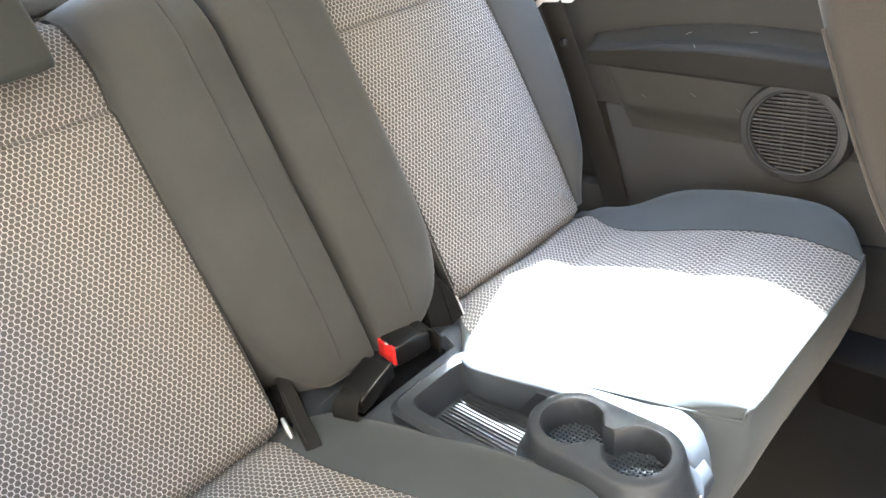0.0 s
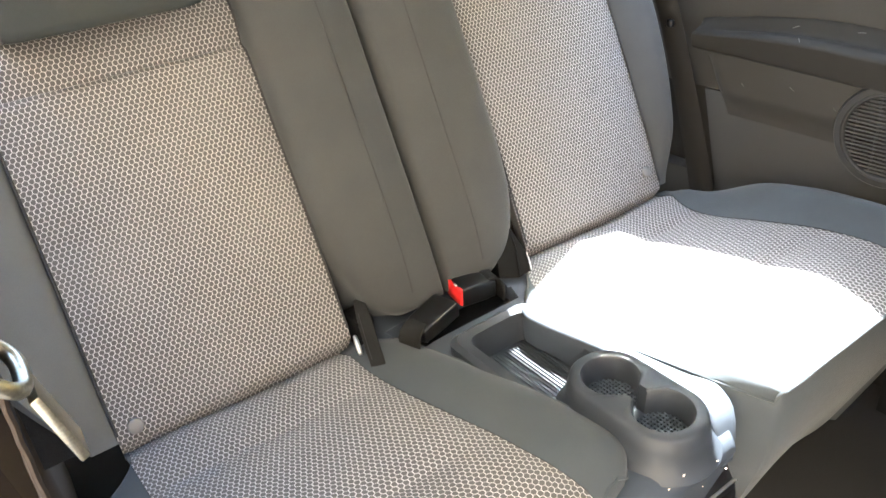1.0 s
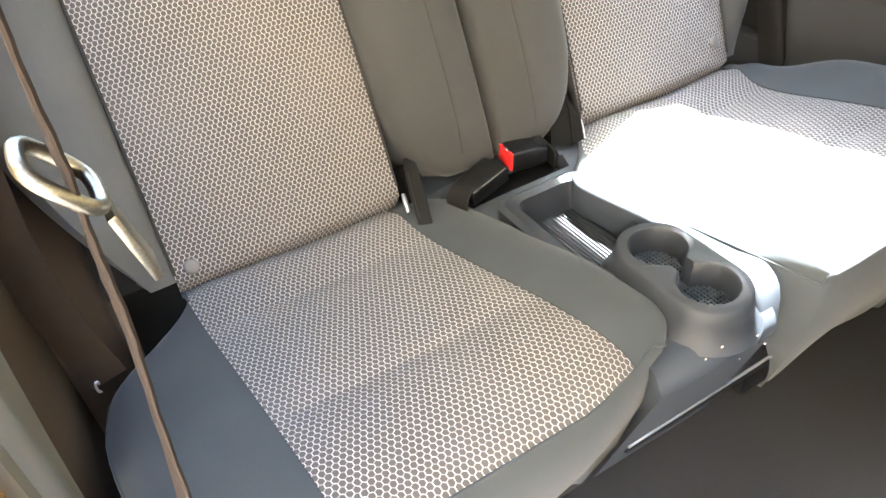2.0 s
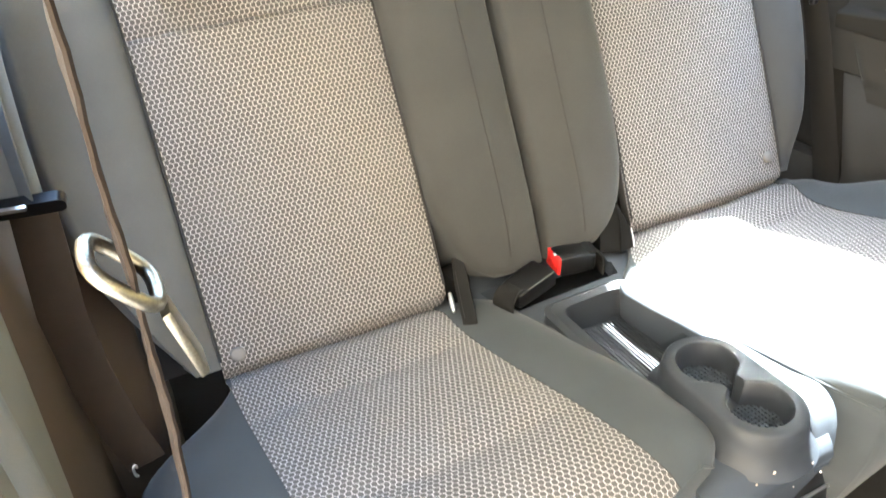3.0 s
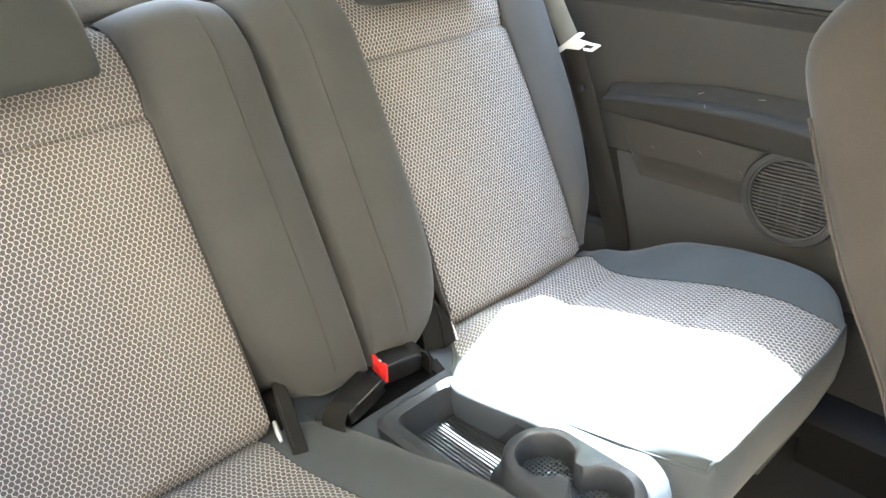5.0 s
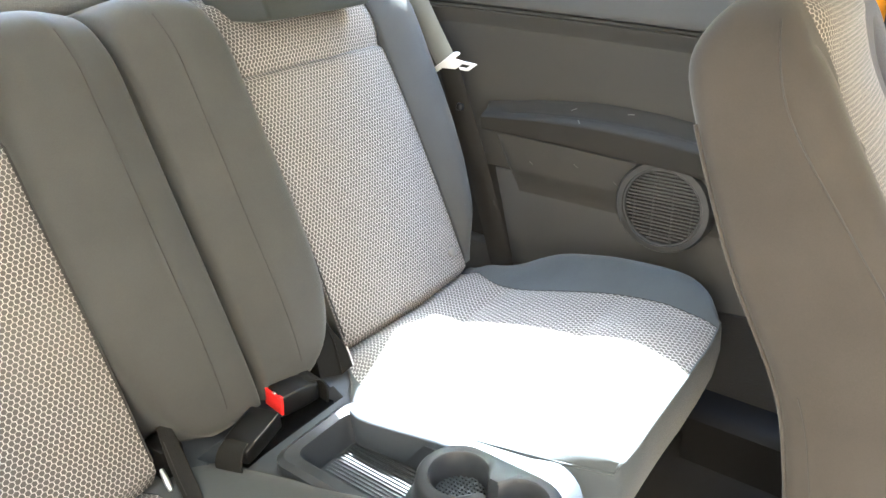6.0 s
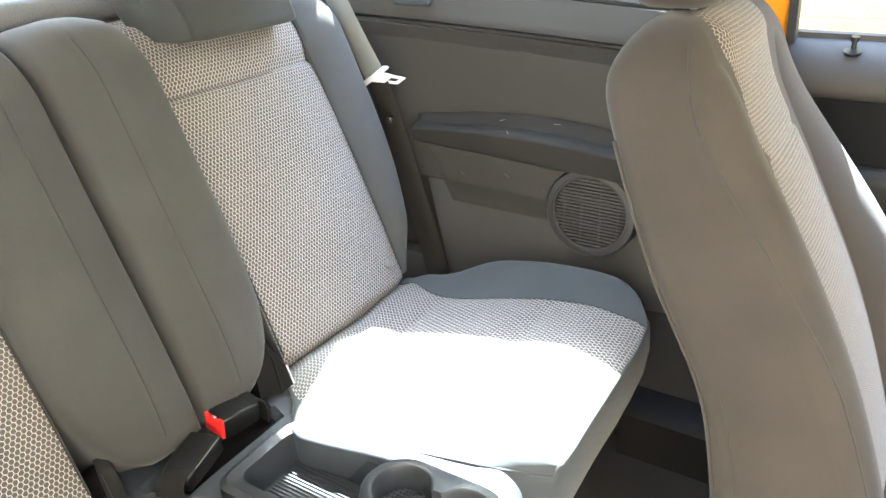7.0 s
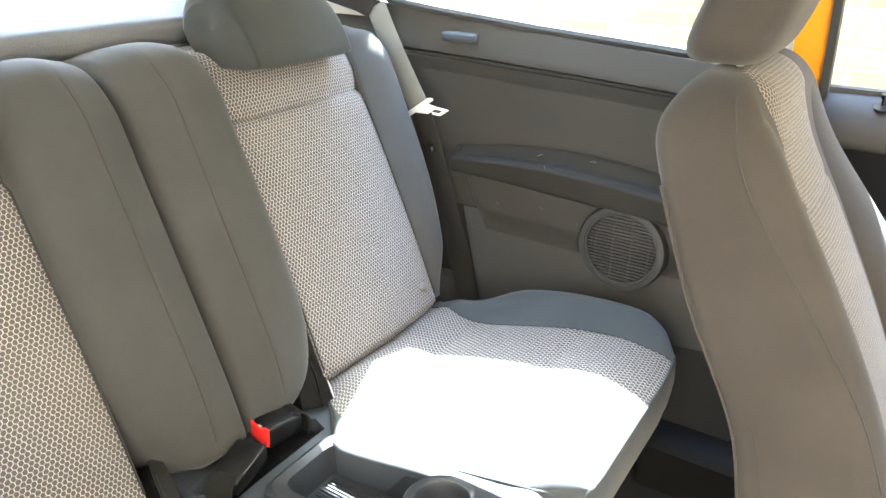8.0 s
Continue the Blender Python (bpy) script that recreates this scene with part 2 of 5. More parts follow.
M_STEEL = plain("bright_steel", (0.72, 0.72, 0.72), 0.32, 0.12, 700, 20, 0.1, 0.0002, Metallic=0.9)
M_TARNISH = plain("tarnished_steel", (0.24, 0.22, 0.17), 0.36, 0.4, 500, 40, 0.2, 0.0003, Metallic=1.0)
M_ZINC = plain("zinc_plate", (0.74, 0.75, 0.76), 0.45, 0.08, 700, 20, 0.1, 0.0002, Metallic=0.35)
M_DECK = plain("deck_plastic", (0.034, 0.040, 0.049), 0.65, 0.12, 1300, 8, 0.3, 0.0005, Specular_IOR_Level=0.3)
M_CARPET = plain("floor_carpet", (0.016, 0.0155, 0.0155), 0.95, 0.4, 700, 8, 0.9, 0.003)
M_FELT = plain("shelf_felt", (0.115, 0.12, 0.13), 0.95, 0.2, 600, 12, 0.8, 0.002)
M_TRIM = plain("pillar_trim", (0.42, 0.41, 0.38), 0.7, 0.08, 1000, 5, 0.2, 0.0004)
M_STRIP = plain("strip_plastic", (0.105, 0.105, 0.092), 0.6, 0.1, 1000, 5, 0.2, 0.0004)
M_DOORSTRIP = plain("door_strip_plastic", (0.115, 0.11, 0.085), 0.6, 0.1, 1000, 5, 0.2, 0.0004)
M_LINER = plain("roof_liner", (0.50, 0.49, 0.46), 0.9, 0.08, 900, 4, 0.4, 0.001)
M_PAINT = plain("orange_paint", (0.75, 0.30, 0.015), 0.25, 0.05, 300, 5, 0.02, 0.0002, Coat_Weight=0.8, Coat_Roughness=0.05)
M_RUBBER = plain("rubber_seal", (0.02, 0.02, 0.02), 0.7, 0.2, 800, 9, 0.2, 0.0004)
M_THREAD = plain("seam_thread", (0.022, 0.021, 0.020), 0.9, 0.2, 900, 9, 0.2, 0.0004)
M_CREAM = plain("cream_plastic", (0.78, 0.62, 0.50), 0.4, 0.1, 800, 12, 0.15, 0.0003)
M_YELLOW = plain("yellow_plastic", (0.42, 0.45, 0.12), 0.5, 0.1, 800, 12, 0.1, 0.0003)


def glass_material():
    g = Nodes("window_glass")
    return g.done((0.93, 0.97, 0.95), 0.0, Transmission_Weight=1.0, IOR=1.02)


M_GLASS = glass_material()


def brick_material():
    g = Nodes("buff_brick")
    rnd = g.t.nodes.new("ShaderNodeObjectInfo").outputs["Random"]
    isl = g.t.nodes.new("ShaderNodeNewGeometry").outputs["Random Per Island"]
    fine, broad = g.noise(260, 3), g.noise(14, 3)
    mixv = g.math('FRACT', g.math('ADD', rnd, isl))
    col = g.mix(mixv, (0.33, 0.25, 0.075), (0.42, 0.33, 0.115))
    col = g.mix(g.math('MULTIPLY', g.ramp(broad, 0.4, 0.8), 0.35), col, (0.28, 0.20, 0.075))
    g.bump(fine, 0.6, 0.003)
    return g.done(col, 0.9)


M_BRICK = brick_material()
M_MORTAR = plain("mortar", (0.58, 0.56, 0.52), 0.95, 0.15, 300, 6, 0.6, 0.002)
M_RENDER = plain("wall_render", (0.50, 0.395, 0.275), 0.95, 0.12, 200, 1.5, 0.5, 0.004)
M_WOOD = plain("weathered_wood", (0.17, 0.145, 0.070), 0.85, 0.3, 90, 7, 0.5, 0.004)
M_PAVING = plain("pale_paving", (0.36, 0.35, 0.33), 0.9, 0.2, 120, 1.5, 0.5, 0.004)
M_EARTH = plain("earth_bank", (0.20, 0.140, 0.080), 0.95, 0.4, 40, 1.2, 0.8, 0.02)
M_WHITE = plain("white_board", (0.80, 0.80, 0.79), 0.6, 0.03, 200, 2, 0.1, 0.001)


def leaf_material():
    g = Nodes("leaves")
    isl = g.t.nodes.new("ShaderNodeNewGeometry").outputs["Random Per Island"]
    col = g.mix(isl, (0.035, 0.085, 0.012), (0.140, 0.155, 0.035))
    patch = g.ramp(g.noise(2.2, 3), 0.40, 0.54)
    col = g.mix(patch, col, g.mix(isl, (0.17, 0.098, 0.052), (0.065, 0.036, 0.020)))
    return g.done(col, 0.85)


M_LEAF = leaf_material()
M_CROWN = plain("tree_leaves", (0.045, 0.085, 0.018), 0.7, 0.4, 30, 1.2, 0.2, 0.002)
M_BARK = plain("tree_bark", (0.10, 0.075, 0.05), 0.9, 0.35, 60, 6, 0.8, 0.01)

# ---- car shell ----
FLOOR_Z, ROOF_Z = 0.22, 1.475
RAKE = math.atan2(0.170, 0.402)
BACK_UP = Vector((0, math.sin(RAKE), math.cos(RAKE)))
BACK_OUT = Vector((0, -math.cos(RAKE), math.sin(RAKE)))
CREASE = Vector((0, 0, 0.55))


def on_back(x, s, n):
    """A point by the seat back: x across, s up along it, n out of it."""
    return Vector((x, 0, 0)) + CREASE + BACK_UP * s + BACK_OUT * n


def back_bend(s):
    return -4.9 * max(0.0, s - 0.47) ** 2


def seam(points, r=0.0007):
    return tube(points, r, 5)


# ---- rear seat backs ----
def bolster_profile(t, power=3.0):
    """0 at the two edges, 1 in the middle, with steep shoulders."""
    return (1 - abs(2 * t - 1) ** power) ** 0.5 if 0 < t < 1 else 0.0


INNER_EDGE = [(0.0, 0.085), (0.03, 0.125), (0.08, 0.152), (0.15, 0.166), (0.30, 0.170), (0.44, 0.168), (0.52, 0.166), (0.585, 0.164)]
OUTER_EDGE = [(0.0, 0.530), (0.08, 0.568), (0.185, 0.612), (0.27, 0.628), (0.36, 0.631), (0.50, 0.626), (0.56, 0.612)]


SEAM_X = 0.066


def inner_profile(u, us):
    """Height across the bolster: a gusset that slopes from the gap to the seam, then a flatter front with a round outer shoulder."""
    lip = math.sqrt(max(0.0, 1 - (1 - min(1.0, u / 0.07)) ** 2))
    gusset = lip * (0.50 + 0.48 * min(1.0, u / us) ** 1.1)
    front = 1 - abs(max(0.0, (u - 0.55) / 0.45)) ** 3.4
    return gusset * math.sqrt(max(0.0, front)) - 0.030 * math.exp(-((u - us) / 0.018) ** 2)


def inner_point(m, u, v):
    s = 0.004 + v * 0.578
    x0, x1 = 0.003, curve_at(INNER_EDGE, s)
    x = x0 + (x1 - x0) * u
    endv = min(1.0, (0.582 - s) / 0.05) if s > 0.532 else 1.0
    top = math.sqrt(max(0.0, 1 - (1 - endv) ** 2))
    low = math.sqrt(max(0.0, 1 - (1 - min(1.0, (s - 0.003) / 0.15)) ** 2))
    us = min(0.62, (SEAM_X - x0) / (x1 - x0))
    h = (0.012 + 0.036 * low) * inner_profile(u, us) * (0.25 + 0.75 * top) - 0.010
    h += 0.0012 * noise.noise(Vector((m * x * 12, s * 7, 9.0)))
    crown = 0.012 * math.sin(math.pi * u) if s > 0.5 else 0.0
    ss = s + crown * sstep(0.5, 0.582, s)
    return on_back(m * x, ss, back_bend(s) * 1.0 + h - 0.035 * (1 - top))


def insert_point(m, u, v, s0, s1):
    s = s0 + (s1 - s0) * v
    x0, x1 = curve_at([(-0.03, 0.168), (0.0, 0.168), (0.3, 0.168), (0.44, 0.166), (0.58, 0.165)], s), curve_at([(0.0, 0.497), (0.44, 0.488), (0.58, 0.492)], s)
    x = x0 + (x1 - x0) * u
    rim = 0.010 * (1 - bolster_profile(0.03 + 0.94 * u, 8))
    roll = 0.024 * (1 - sstep(-0.014, 0.014, s)) ** 2
    groove = 0.0085 * math.exp(-((s - 0.437) / (0.006 if s < 0.437 else 0.019)) ** 2)
    belly = 0.006 * math.sin(math.pi * min(1, s / 0.437)) + 0.004 * math.cos(math.pi * (u - 0.5)) - 0.004
    wrinkle = 0.0012 * noise.noise(Vector((x * 18 * m, s * 14, 2.0)))
    top = 0.03 * sstep(0.55, 0.575, s)
    return on_back(m * x, s, back_bend(s) + belly - rim - roll - groove + wrinkle - top)


def outer_point(m, u, v):
    s = 0.01 + v * 0.555
    x0, x1 = curve_at([(0.0, 0.497), (0.44, 0.488), (0.58, 0.492)], s), curve_at(OUTER_EDGE, s) - (0.012 if m > 0 else 0.0)
    x = x0 + (x1 - x0) * u
    top = 0.03 * sstep(0.53, 0.565, s)
    low = sstep(0.0, 0.12, s)
    if m < 0:
        h = 0.022 * low * math.sqrt(max(0.0, 1 - (1 - min(1.0, u / 0.32)) ** 2)) - 0.008 + 0.016 * low * sstep(0.25, 0.90, u) - 0.030 * sstep(0.86, 1.0, u)
    else:
        h = 0.032 * low * math.sin(math.pi * min(1.0, u + 0.02)) ** 0.8 - 0.008 - 0.030 * sstep(0.6, 1.0, u)
    return on_back(m * x, s, back_bend(s) + h - top)


def headrest_mesh(m):
    """A wedge that hooks over the top of the back: crisp lower edge, top rolled to the rear, flat side panels."""
    lift = 0.011 if m > 0 else 0.0
    middle = 0.325 if m > 0 else -0.3295
    broad = 0.130 if m > 0 else 0.1355
    W, R = 0.126, 0.044
    front = [(0.484, 0.050), (0.487, 0.0535), (0.495, 0.0545), (0.51, 0.0545), (0.53, 0.0525), (0.555, 0.0490), (0.58, 0.0435), (0.602, 0.035), (0.619, 0.024), (0.632, 0.010), (0.641, -0.006), (0.646, -0.024), (0.647, -0.046), (0.643, -0.066), (0.633, -0.080), (0.615, -0.088), (0.59, -0.088), (0.56, -0.078), (0.53, -0.055), (0.505, -0.020), (0.490, 0.022)]
    loops = []

    def ring(t, shrink):
        loop = []
        e = max(0.0, (min(abs(t), 0.985) * W - (W - R)) / R)
        cut = R * (1 - math.sqrt(max(0.0, 1 - e * e)))
        for s, n in front:
            s1 = s - cut * sstep(0.50, 0.640, s) + 0.10 * cut * (1 - sstep(0.485, 0.54, s))
            n1 = n if n > 0 else 0.68 * n
            s1 = 0.56 + (s1 - 0.56) * shrink
            n1 = -0.012 + (n1 + 0.012) * shrink
            wide = broad - 0.021 * sstep(-0.075, 0.058, n1) - 0.006 * sstep(0.61, 0.653, s)
            loop.append(on_back(middle + t * wide, s1 + lift, n1))
        return loop
    T = [0.0, 0.15, 0.3, 0.45, 0.55, 0.63, 0.70, 0.76, 0.81, 0.85, 0.885, 0.915, 0.94, 0.955]
    for t in [-k for k in reversed(T)] + T[1:]:
        loops.append(ring(t, 1.0))
    ends = ((0.970, 0.996), (0.982, 0.986), (0.991, 0.972), (0.997, 0.955), (0.999, 0.93), (1.000, 0.85), (1.000, 0.5), (1.000, 0.05))
    loops = [ring(-t, q) for t, q in reversed(ends)] + loops + [ring(t, q) for t, q in ends]
    return loft(loops)


def seat_back(m, label):
    back = thing("rear_seat_squab", label, "seat back", "rear seat")

    def uvf(s0, s1):
        return lambda u, v: (m * u * 0.325, s0 + (s1 - s0) * v)
    part("seat_insert", solid(lambda u, v: insert_point(m, u, v, -0.02, 0.4369), lambda u, v: insert_point(m, 0.06 + 0.88 * u, v, -0.02, 0.4369) - BACK_OUT * 0.05, 40, 56, uvf(-0.02, 0.4369), 1), M_NET, back, "grey honeycomb woven cloth", 60, M_FABRIC)
    part("upper_insert", solid(lambda u, v: insert_point(m, u, v, 0.4371, 0.578), lambda u, v: insert_point(m, 0.06 + 0.88 * u, v, 0.4371, 0.578) - BACK_OUT * 0.05, 40, 22, uvf(0.443, 0.584), 1), M_NET, back, "grey honeycomb woven cloth", 60, M_FABRIC)
    part("inner_bolster", solid(lambda u, v: inner_point(m, u, v), lambda u, v: on_back(m * (0.008 + u * 0.14), 0.02 + v * 0.55, -0.075), 40, 60), M_FABRIC, back, "plain charcoal cloth", 60)
    part("outer_bolster", solid(lambda u, v: outer_point(m, u, v), lambda u, v: on_back(m * (0.50 + u * 0.085 * (0.5 + 0.5 * sstep(0, 0.3, v))), 0.01 + v * 0.55, -0.075), 22, 50), M_FABRIC_LIT if m < 0 else M_FABRIC, back, "plain charcoal cloth", 60)
    part("back_shell", prism([(y, z) for y, z in ((0.075, 0.52), (0.115, 0.52), (0.335, 1.02), (0.295, 1.035))], "x", m * 0.01, m * 0.585), M_CARPET, back, "black carpeted rear side")
    head = part("headrest", headrest_mesh(m), M_HEAD_SHADED, back, "plain charcoal cloth headrest", 50)
    for off in (-0.06, 0.06):
        part("headrest_post", tube([on_back(m * 0.330 + off, 0.45, -0.05), on_back(m * 0.330 + off, 0.53, -0.045)], 0.006, 10), M_STEEL, head, "steel post")
    line = []
    for v in [0.05 + 0.87 * k / 40 for k in range(41)]:
        x1 = curve_at(INNER_EDGE, 0.004 + v * 0.578)
        line.append(inner_point(m, min(0.62, (SEAM_X - 0.003) / (x1 - 0.003)), v) + BACK_OUT * 0.0003)
    part("stitching", seam(line), M_THREAD, back)
    part("piping", seam([insert_point(m, 0.004, v, 0.02, 0.56) + BACK_OUT * 0.004 for v in [k / 40 for k in range(41)]], 0.0016), M_THREAD, back)
    part("piping", seam([insert_point(m, 0.996, v, 0.02, 0.56) + BACK_OUT * 0.004 for v in [k / 40 for k in range(41)]], 0.0016), M_THREAD, back)
    sx, ss = (0.472, 0.024) if m < 0 else (0.466, 0.046)
    centre = on_back(m * sx, ss, 0.0)
    loops = []
    for r, h in ((0.010, -0.012), (0.010, 0.0008), (0.0085, 0.0022), (0.004, 0.0028), (0.0008, 0.003)):
        loops.append([centre + Vector((r * math.cos(q), 0, 0)) + BACK_UP * r * math.sin(q) + BACK_OUT * (h + 0.001) for q in [2 * math.pi * k / 24 for k in range(24)]])
    part("snap_button", loft(loops), M_BUTTON, back, "round grey plastic button", 60)
    return back


seat_back(-1, "honeycomb cloth rear seat back with charcoal bolsters beside the door opening")
seat_back(1, "honeycomb cloth rear seat back with charcoal bolsters beside the speaker panel")

# ---- rear seat cushions ----
MID = 0.030                       # the middle of the console
C_IN_NEAR = [(0.0, 0.128), (0.12, 0.100), (0.28, 0.072), (0.42, 0.056), (0.46, 0.056)]
C_IN_FAR = [(0.0, 0.116), (0.03, 0.104), (0.055, 0.086), (0.085, 0.056), (0.11, 0.042), (0.15, 0.043), (0.20, 0.050), (0.30, 0.067), (0.39, 0.084), (0.46, 0.104)]
C_INS0_NEAR = [(0.0, 0.215), (0.10, 0.210), (0.28, 0.178), (0.45, 0.146)]
C_INS0_FAR = [(0.0, 0.118), (0.03, 0.107), (0.055, 0.092), (0.085, 0.080), (0.12, 0.088), (0.28, 0.130), (0.45, 0.146)]
C_INS1_NEAR = [(0.0, 0.526), (0.10, 0.520), (0.30, 0.502), (0.45, 0.488)]
C_INS1_FAR = [(0.0, 0.478), (0.09, 0.446), (0.26, 0.480), (0.45, 0.494)]
C_OUT_NEAR = [(0.0, 0.500), (0.038, 0.545), (0.075, 0.606), (0.10, 0.640), (0.15, 0.656), (0.20, 0.662), (0.30, 0.652), (0.38, 0.618), (0.42, 0.580), (0.452, 0.525)]
C_OUT_FAR = [(0.0, 0.535), (0.06, 0.560), (0.13, 0.605), (0.20, 0.627), (0.30, 0.634), (0.38, 0.606), (0.42, 0.570), (0.452, 0.520)]
FRONT_Y = 0.452


def front_d(w, m=-1):
    """Where the cushion's front edge lies: it is drawn back beside the console and at the outer corner."""
    if m > 0:
        return 0.457 - 0.032 * max(0.0, 1 - max(0.0, w - 0.10) / 0.07) ** 2 - 0.014 * sstep(0.42, 0.60, w)
    return 0.452 - 0.040 * (1 - sstep(0.07, 0.24, w)) - 0.012 * sstep(0.45, 0.60, w)


def cushion_z(w, d, tall=0.0):
    """Height of the cushion's top: w from the console's middle, d forward of the crease."""
    z = 0.545 + 0.028 * sstep(0.0, 0.35, d) - 0.014 * sstep(0.36, 0.46, d)
    z += (0.012 + tall) * math.exp(-((w - 0.56) / 0.06) ** 2) * sstep(0.06 - 2.5 * tall, 0.22 - 2.5 * tall, d)
    z -= 0.010 * math.exp(-((w - 0.32) / 0.12) ** 2) * (1 - sstep(0.2, 0.4, d))
    z -= 0.018 * (1 - sstep(-0.03, 0.022, d))
    return z


def panel_puff(d):
    """The insert is sewn across twice: three panels, each a little swollen."""
    for d0, d1 in ((-0.06, 0.093), (0.093, 0.290), (0.290, 0.500)):
        if d < d1:
            return 0.0075 * (1 - abs(2 * (d - d0) / (d1 - d0) - 1) ** 3.5)
    return 0.0


def cushion_point(m, w, d, drop=0.0):
    x, y = MID + m * w, -d
    z = cushion_z(w, d, 0.020 if m > 0 else 0.0) - drop
    z += 0.0015 * noise.noise(Vector((x * 15, y * 15, 5.0)))
    return Vector((x, y, z))


def front_roll(d):
    t = sstep(FRONT_Y - 0.03, FRONT_Y + 0.004, d)
    return 0.008 * t * t


def cushion(m, label):
    c = thing("rear_seat_cushion", label, "seat cushion", "rear seat")
    C_IN, C_INS0, C_INS1, C_OUT = (C_IN_FAR, C_INS0_FAR, C_INS1_FAR, C_OUT_FAR) if m > 0 else (C_IN_NEAR, C_INS0_NEAR, C_INS1_NEAR, C_OUT_NEAR)

    def ins(u, v):
        d = -0.03 + v * (FRONT_Y + 0.03)
        a, b = curve_at(C_INS0, d), curve_at(C_INS1, d)
        w = a + (b - a) * u
        d = -0.03 + v * (front_d(w, m) + 0.03)
        puff = panel_puff(d) * (1 - abs(2 * u - 1) ** 5)
        return cushion_point(m, w, d, front_roll(d + FRONT_Y - front_d(w, m)) - puff + 0.004 * (1 - bolster_profile(0.02 + 0.96 * u, 10)))

    def inn(u, v):
        d = -0.03 + v * (FRONT_Y + 0.03)
        a, b = curve_at(C_IN, d) + 0.03 * max(0.0, v - 0.9) ** 2 / 0.01, curve_at(C_INS0, d)
        w = a + (b - a) * u
        d = -0.03 + v * (front_d(w, m) + 0.03)
        return cushion_point(m, w, d, front_roll(d + FRONT_Y - front_d(w, m)) + (0.013 * (1 - u) ** 3 if m > 0 else 0.022 * (1 - u) ** 4))

    def out(u, v):
        d = -0.03 + v * (FRONT_Y + 0.03)
        a, b = curve_at(C_INS1, d), curve_at(C_OUT, d)
        w = a + (b - a) * u
        d = -0.03 + v * (front_d(w, m) + 0.03)
        return cushion_point(m, w, d, front_roll(d + FRONT_Y - front_d(w, m)) + 0.028 * u ** 4)

    def under(fn, z=0.40):
        def g(u, v):
            p = fn(u, v)
            return Vector((p.x + (MID + m * 0.33 - p.x) * 0.10, p.y + (-0.2 - p.y) * 0.12, z))
        return g
    part("seat_insert", solid(ins, under(ins), 40, 80, lambda u, v: (m * u * 0.30, -v * 0.45), 1), M_NET, c, "grey honeycomb woven cloth", 60, M_CUSHION)
    part("inner_bolster", solid(inn, under(inn), 14, 40), M_CUSHION, c, "plain charcoal cloth", 60)
    part("outer_bolster", solid(out, under(out), 16, 40), M_CUSHION, c, "plain charcoal cloth", 60)
    rim = [inn(0, v) for v in [k / 14 for k in range(15)]] + [inn(u, 1) for u in (0.33, 0.66)] + [ins(u, 1) for u in [k / 12 for k in range(13)]] + [out(u, 1) for u in (0.3, 0.6)] + [out(1, v) for v in [1 - k / 16 for k in range(17)]]
    mid = Vector((MID + m * 0.34, -0.2, 0))
    rows = []
    for dz, inset, bulge in ((-0.003, 0.0, 0), (-0.012, -0.004, 0), (-0.04, -0.006, 0), (-0.09, 0.0, 0), (-0.15, 0.02, 0), (-0.22, 0.05, 0), (-0.30, 0.085, 0)):
        row = []
        for p in rim:
            away = Vector((p.x - mid.x, p.y - mid.y, 0))
            away.normalize()
            f = 1.0 if p.y < -0.35 else 0.35
            row.append(Vector((p.x, p.y, p.z + dz)) - away * inset * f)
        rows.append(row)
    bm = bmesh.new()
    vs = [[bm.verts.new(p) for p in row] for row in rows]
    inner = [[bm.verts.new(Vector((p.x, p.y, p.z)) + (mid + Vector((0, 0, p.z)) - p) * 0.12) for p in row] for row in rows]
    n, k = len(rim), len(rows)
    for j in range(k - 1):
        for i in range(n - 1):
            bm.faces.new((vs[j][i], vs[j][i+1], vs[j+1][i+1], vs[j+1][i]))
            bm.faces.new((inner[j][i], inner[j+1][i], inner[j+1][i+1], inner[j][i+1]))
    for i in range(n - 1):
        for j in (0, k - 1):
            bm.faces.new((vs[j][i], inner[j][i], inner[j][i+1], vs[j][i+1]))
    for i in (0, n - 1):
        for j in range(k - 1):
            bm.faces.new((vs[j][i], vs[j+1][i], inner[j+1][i], inner[j][i]))
    part("skirt", bm, M_CUSHION, c, "plain charcoal cloth front", 60)
    part("piping", tube([p + Vector((0, 0, -0.001)) for p in rim], 0.0022, 6), M_CUSHION, c)
    part("stitching", seam([ins(0, v) + Vector((0, 0, 0.001)) for v in [k / 30 for k in range(31)]]), M_THREAD, c)
    part("stitching", seam([ins(1, v) + Vector((0, 0, 0.001)) for v in [k / 30 for k in range(31)]]), M_THREAD, c)
    part("cushion_base", rbox(MID + m * 0.12, MID + m * 0.60, -0.36, 0.06, FLOOR_Z + 0.001, 0.40, 0.02), M_CARPET, c, "black carpeted base")
    return c


cushion(-1, "shaded honeycomb cloth rear seat cushion with charcoal edges, beside the door")
cushion(1, "sunlit grey honeycomb cloth rear seat cushion with charcoal edges")

# ---- centre console between the rear seats ----
def ring_plate(bm, outer, inner, zo, zi):
    a = [bm.verts.new((x, y, zo)) for x, y in outer]
    b = [bm.verts.new((x, y, zi)) for x, y in inner]
    n = len(a)
    for i in range(n):
        bm.faces.new((a[i], a[(i+1) % n], b[(i+1) % n], b[i]))
    return a, b


def down(bm, ring, pts, z):
    low = [bm.verts.new((x, y, z)) for x, y in pts]
    n = len(ring)
    for i in range(n):
        bm.faces.new((ring[i], ring[(i+1) % n], low[(i+1) % n], low[i]))
    return low


